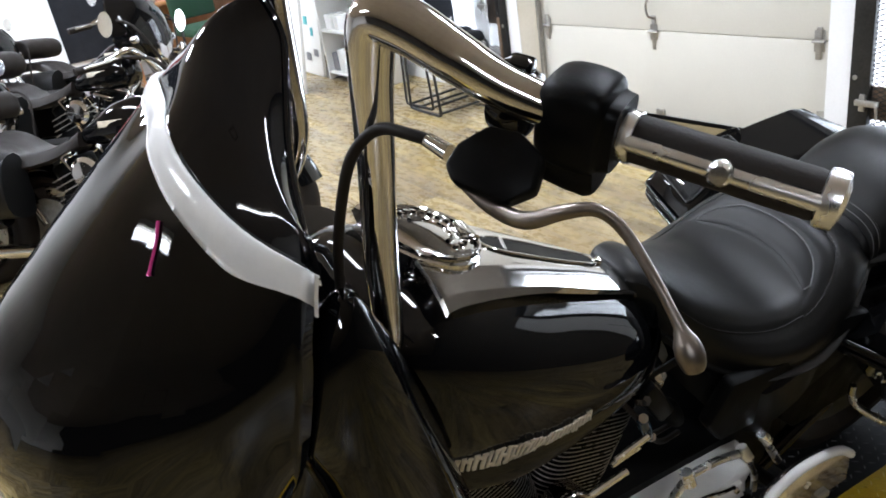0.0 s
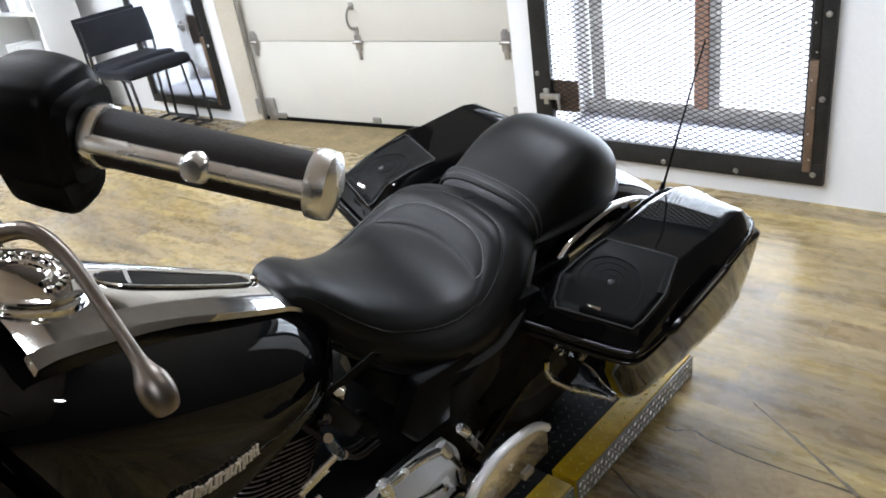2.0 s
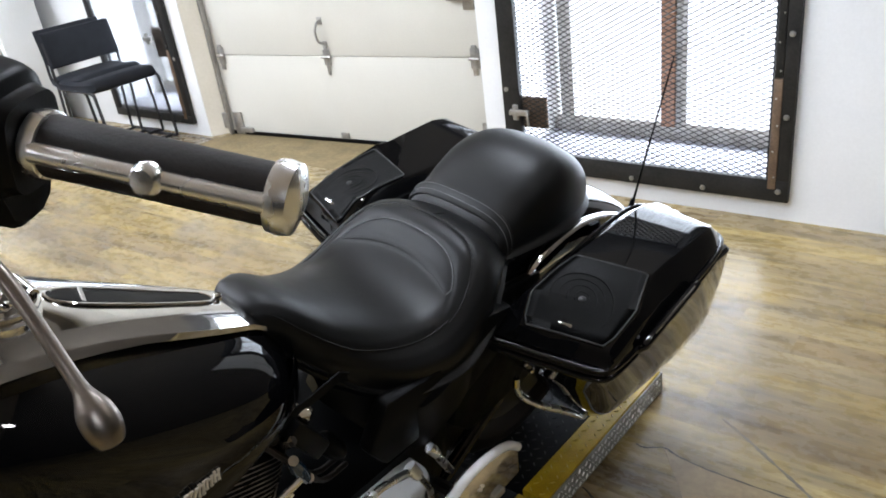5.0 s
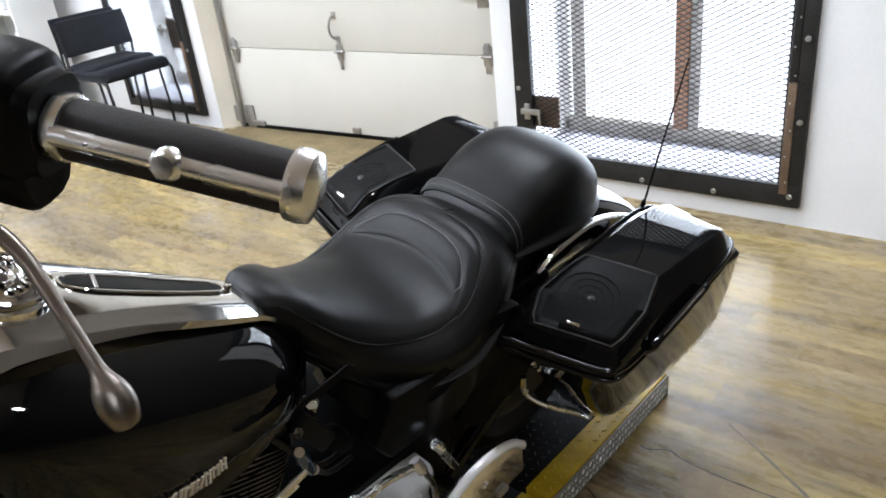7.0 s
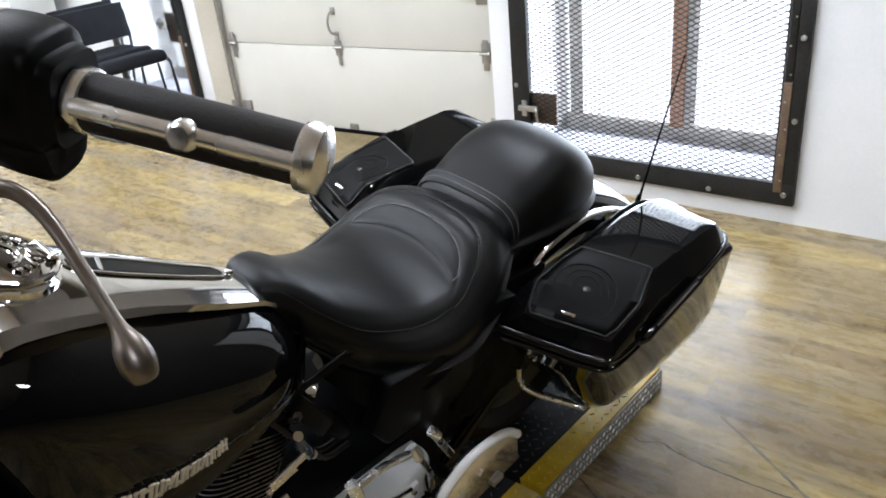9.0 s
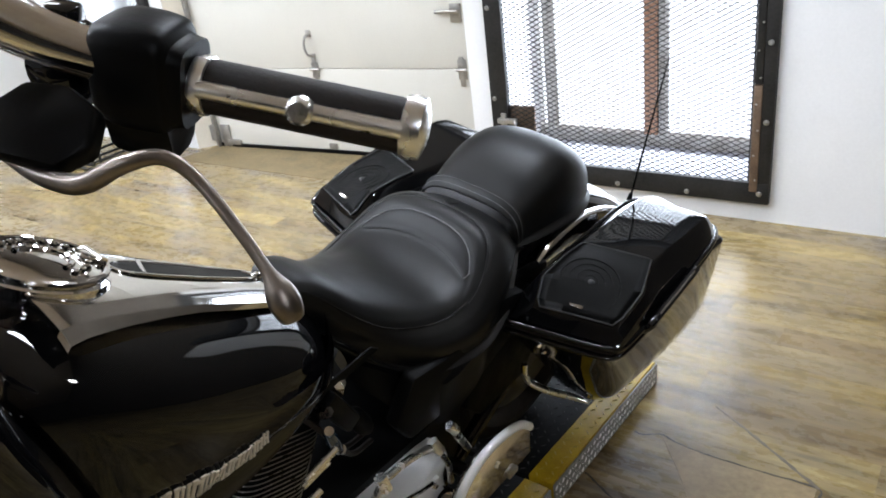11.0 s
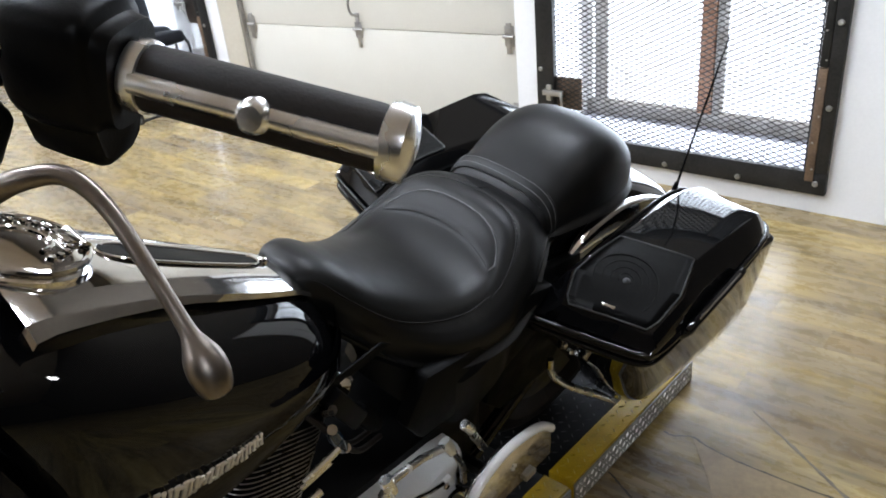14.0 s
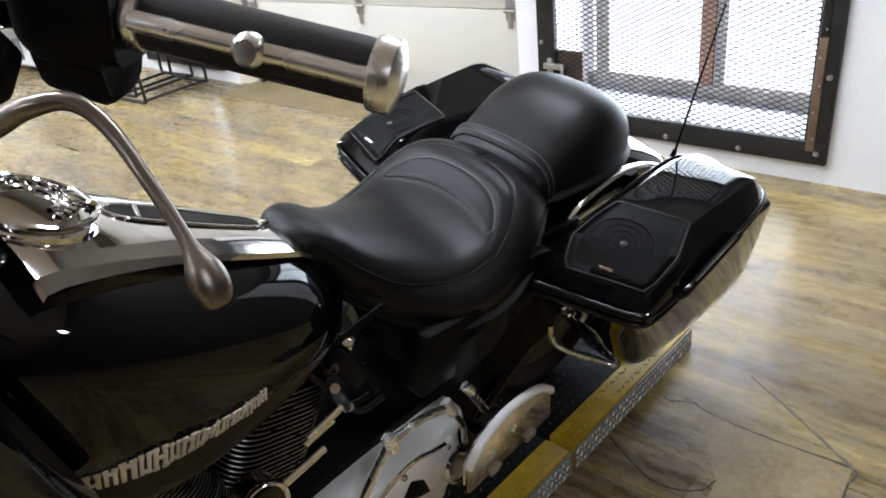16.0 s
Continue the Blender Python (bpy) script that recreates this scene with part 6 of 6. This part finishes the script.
parked_bike(place(-3.48, 0.92, 130) @ Matrix.Diagonal((0.88, 0.88, 0.88, 1)), black_paint, "black cruiser motorcycle with chrome engine guard parked in a row", False)
first = parked_bike(place(-4.75, 1.3, 130) @ Matrix.Diagonal((0.9, 0.9, 0.9, 1)), black_paint, "black touring motorcycle with a smoked windscreen parked in a row")
copy_thing(first, place(-5.9, 1.8, 128) @ Matrix.Diagonal((0.9, 0.9, 0.9, 1)))
copy_thing(first, place(-4.3, 0.35, 130) @ Matrix.Diagonal((0.88, 0.88, 0.88, 1)))
copy_thing(first, place(-6.4, 0.9, 128) @ Matrix.Diagonal((0.9, 0.9, 0.9, 1)))

shelf = thing("bookcase", Matrix.Translation((-5.35, 3.72, 0.003)) @ Matrix.Rotation(radians(-9), 4, "Z"), "white laminate bookcase half filled with small boxes", "bookcase")
for x in (-0.4, 0.4):
    part("side_panel", box(0.022, 0.3, 1.9, (x, 0, 0.95), 0.002), white_laminate, shelf)
for k in range(6):
    part("shelf", box(0.776, 0.29, 0.02, (0, 0, 0.06 + 0.355 * k), 0.002), white_laminate, shelf)
part("back_panel", box(0.776, 0.01, 1.8, (0, 0.14, 0.93), 0), white_laminate, shelf)
rb = random.Random(9)
for k in range(5):
    x = -0.36
    while x < 0.3:
        w, h = rb.uniform(0.05, 0.13), rb.uniform(0.1, 0.24)
        if rb.random() < 0.7:
            bx = part("box", box(w, 0.16, h, (0, 0, h / 2), 0.004), rb.choice([grey_print, white_laminate, black_plastic, teal_print, white_laminate]))
            bx.matrix_world = shelf.matrix_world @ Matrix.Translation((x + w / 2, -0.03, 0.0715 + 0.355 * k))
            tagged(bx, "small product box standing on the white bookcase", "box", "boxes on the bookcase")
        x += w + rb.uniform(0.01, 0.08)

board = thing("display_board", Matrix.Translation((-6.25, 3.72, 0.004)) @ Matrix.Rotation(radians(-9), 4, "Z") @ Matrix.Rotation(radians(-6), 4, "X"), "white display board with small dark and teal prints", "display board")
part("panel", box(0.72, 0.03, 1.5, (0, 0, 0.75), 0.003), white_laminate, board)
for k in range(26):
    w, h = rb.uniform(0.04, 0.1), rb.uniform(0.03, 0.08)
    part("print", box(w, 0.004, h, (rb.uniform(-0.3, 0.3), -0.018 - 0.0006 * k, rb.uniform(0.12, 1.4)), 0), rb.choice([grey_print, grey_print, black_plastic, teal_print]), board)
leaning = part("leaning_panel", moved(box(0.3, 0.03, 1.7, (0, 0, 0.85), 0.004), Matrix.Translation((-5.68, 3.25, 0.004)) @ Matrix.Rotation(radians(-9), 4, "Z") @ Matrix.Rotation(radians(-9), 4, "X")), white_laminate)
tagged(leaning, "plain white panel leaning against the bookcase", "panel")

desk = thing("work_desk", Matrix.Translation((-7.95, 3.55, 0.003)) @ Matrix.Rotation(radians(80), 4, "Z"), "brown wooden desk piled with papers", "desk")
part("desktop", box(1.6, 0.7, 0.035, (0, 0, 0.74), 0.004), wood_desk, desk)
for x in (-0.75, 0.75):
    part("side_panel", box(0.03, 0.66, 0.72, (x, 0, 0.36), 0.003), wood_desk, desk)
part("front_panel", box(1.44, 0.02, 0.5, (0, 0.3, 0.47), 0.002), wood_desk, desk)
for k in range(7):
    it = part("paper_stack", box(rb.uniform(0.15, 0.3), rb.uniform(0.15, 0.25), rb.uniform(0.03, 0.15), (0, 0, 0), 0.004), rb.choice([white_laminate, grey_print, red_cloth, white_laminate]))
    zz = max(v.co.z for v in it.data.vertices)
    it.matrix_world = desk.matrix_world @ Matrix.Translation((-0.65 + 0.21 * k, rb.uniform(-0.1, 0.1), 0.7585 + zz))
    tagged(it, "stack of papers lying on the brown desk", "papers", "papers on the desk")
office = thing("office_chair", Matrix.Translation((-7.2, 3.3, 0.003)), "green fabric office chair beside the desk", "chair")
part("seat", box(0.5, 0.5, 0.09, (0, 0, 0.48), 0.035), green_cloth, office)
part("backrest", box(0.08, 0.46, 0.55, (-0.24, 0, 0.85), 0.03), green_cloth, office)
part("column", tube([(0, 0, 0.06), (0, 0, 0.44)], 0.03, 10, smooth=False), black_metal, office)
for k in range(5):
    a = k * math.tau / 5
    part("foot", tube([(0, 0, 0.09), (0.3 * math.cos(a), 0.3 * math.sin(a), 0.03)], 0.02, 8, smooth=False), black_metal, office)
# black sheets stand in for dark doorways; only the red one is cloth
for x, y, w, h, mat, lab in ((-8.485, 1.35, 0.35, 2.0, red_cloth, "dark red cloth hanging on the wall"), (-8.485, 2.75, 0.85, 1.75, black_fabric, "black sheet standing in for a dark doorway"), (-8.485, 0.6, 0.9, 1.9, black_fabric, "black sheet standing in for a dark doorway")):
    o = part("wall_hanging", loft([[(0.012 * math.sin(yy * 40), yy, z) for yy in np.linspace(-w / 2, w / 2, 15)] + [(0.015 + 0.012 * math.sin(yy * 40), yy, z) for yy in np.linspace(w / 2, -w / 2, 15)] for z in (0.0, h * 0.5, h)], 2, 1), mat)
    o.matrix_world = Matrix.Translation((x, y, 0.7 if h < 1.5 else 0.3))
    tagged(o, lab, "wall hanging")

# ---- floor planks and its cracks ----
floor = new("floor")
tagged(floor, "worn wood-look plank floor in mixed yellow and grey-brown tones", "floor", kind="structure")
FLOOR = WALL @ Matrix.Rotation(radians(180), 4, "Z")  # x along the wall, y out of the room
floor.matrix_world = Matrix.Identity(4)
PLANK_W, PLANK_L = 0.105, 1.05
lengths = {}


def plank_mesh(length):
    if length not in lengths:
        me = mesh_from(*box(length - 0.0001, PLANK_W - 0.0001, 0.007, (0, 0, -0.0035), 0), "plank", 30)
        me.materials.append(floor_wood)
        lengths[length] = me
    return lengths[length]


rp = random.Random(21)
near, far = [], []
for j in range(-16, 118):
    x = -9.2 + rp.uniform(0, PLANK_L)
    while x < 9.6:
        m = FLOOR @ Matrix.Translation((x - 0.2, 0.08 - j * PLANK_W - 0.5 * PLANK_W, 0))
        p = m.translation
        into = WALL.inverted() @ p
        if -8.9 < p.x < 7.5 and -7.1 < p.y < 5.2 and (into.y > -0.03 or 0.9 < into.x < 4.2):
            (near if -4.0 < p.x < 1.5 and 0.6 < p.y < 4.2 else far).append(m)
        x += PLANK_L
for m in near[:300]:
    pk = part("plank", plank_mesh(PLANK_L), None, floor)
    pk.matrix_world = m
rest = merge(*[moved(box(PLANK_L - 0.0001, PLANK_W - 0.0001, 0.007, (0, 0, -0.0035), 0), m) for m in far + near[300:]])
tagged(part("plank_rest", rest, floor_wood, floor), kind="stuff")
patch = [(-0.221, 1.738), (-0.182, 1.719), (-0.11, 1.696), (0.019, 1.671), (0.147, 1.648), (0.14, 1.598), (0.13, 1.5), (0.1, 1.3), (-0.12, 1.26), (-0.125, 1.4), (-0.111, 1.5), (-0.15, 1.6)]
ob = part("floor_patch", moved(prism(patch, 0.0007, 0), Matrix.Translation((0, 0, 0.0002))), bare_patch)
tagged(ob, "worn ochre bare patch between cracks in the floor", "floor patch", kind="structure")
for pts, r, mat in (([(-0.29, 1.735), (-0.267, 1.73), (-0.221, 1.743), (-0.182, 1.723), (-0.11, 1.7), (0.019, 1.675), (0.15, 1.651), (0.143, 1.598), (0.13, 1.5)], 0.0034, crack_dark),
                    ([(-0.37, 1.545), (-0.358, 1.537), (-0.293, 1.484), (-0.245, 1.452), (-0.192, 1.444), (-0.135, 1.463), (-0.111, 1.507)], 0.0036, crack_dark), ([(-0.105, 1.9), (-0.028, 1.827), (0.059, 1.743), (0.152, 1.652)], 0.0065, crack_soft)):
    fine = spline([(x, y, 0.0004) for x, y in pts], 8)
    fine[:, :2] += np.array([[rp.uniform(-0.0012, 0.0012), rp.uniform(-0.0012, 0.0012)] for _ in fine])
    ck = part("floor_crack", tube(fine, [r * rp.uniform(0.35, 0.95) for _ in fine], 6, smooth=False, flat=0.16), mat)
    tagged(ck, "dark open crack across the worn floor planks" if mat is crack_dark else "old filled crack across the worn floor planks", "crack", kind="structure")
strip = part("door_threshold", prism([(-3.51, 3.50), (-3.39, 3.80), (-1.45, 3.69), (-1.42, 3.36), (-2.2, 3.3)], 0.003, 0.0008), threshold_mat)
tagged(strip, "worn tan floor strip along the garage door", "floor strip", kind="structure")
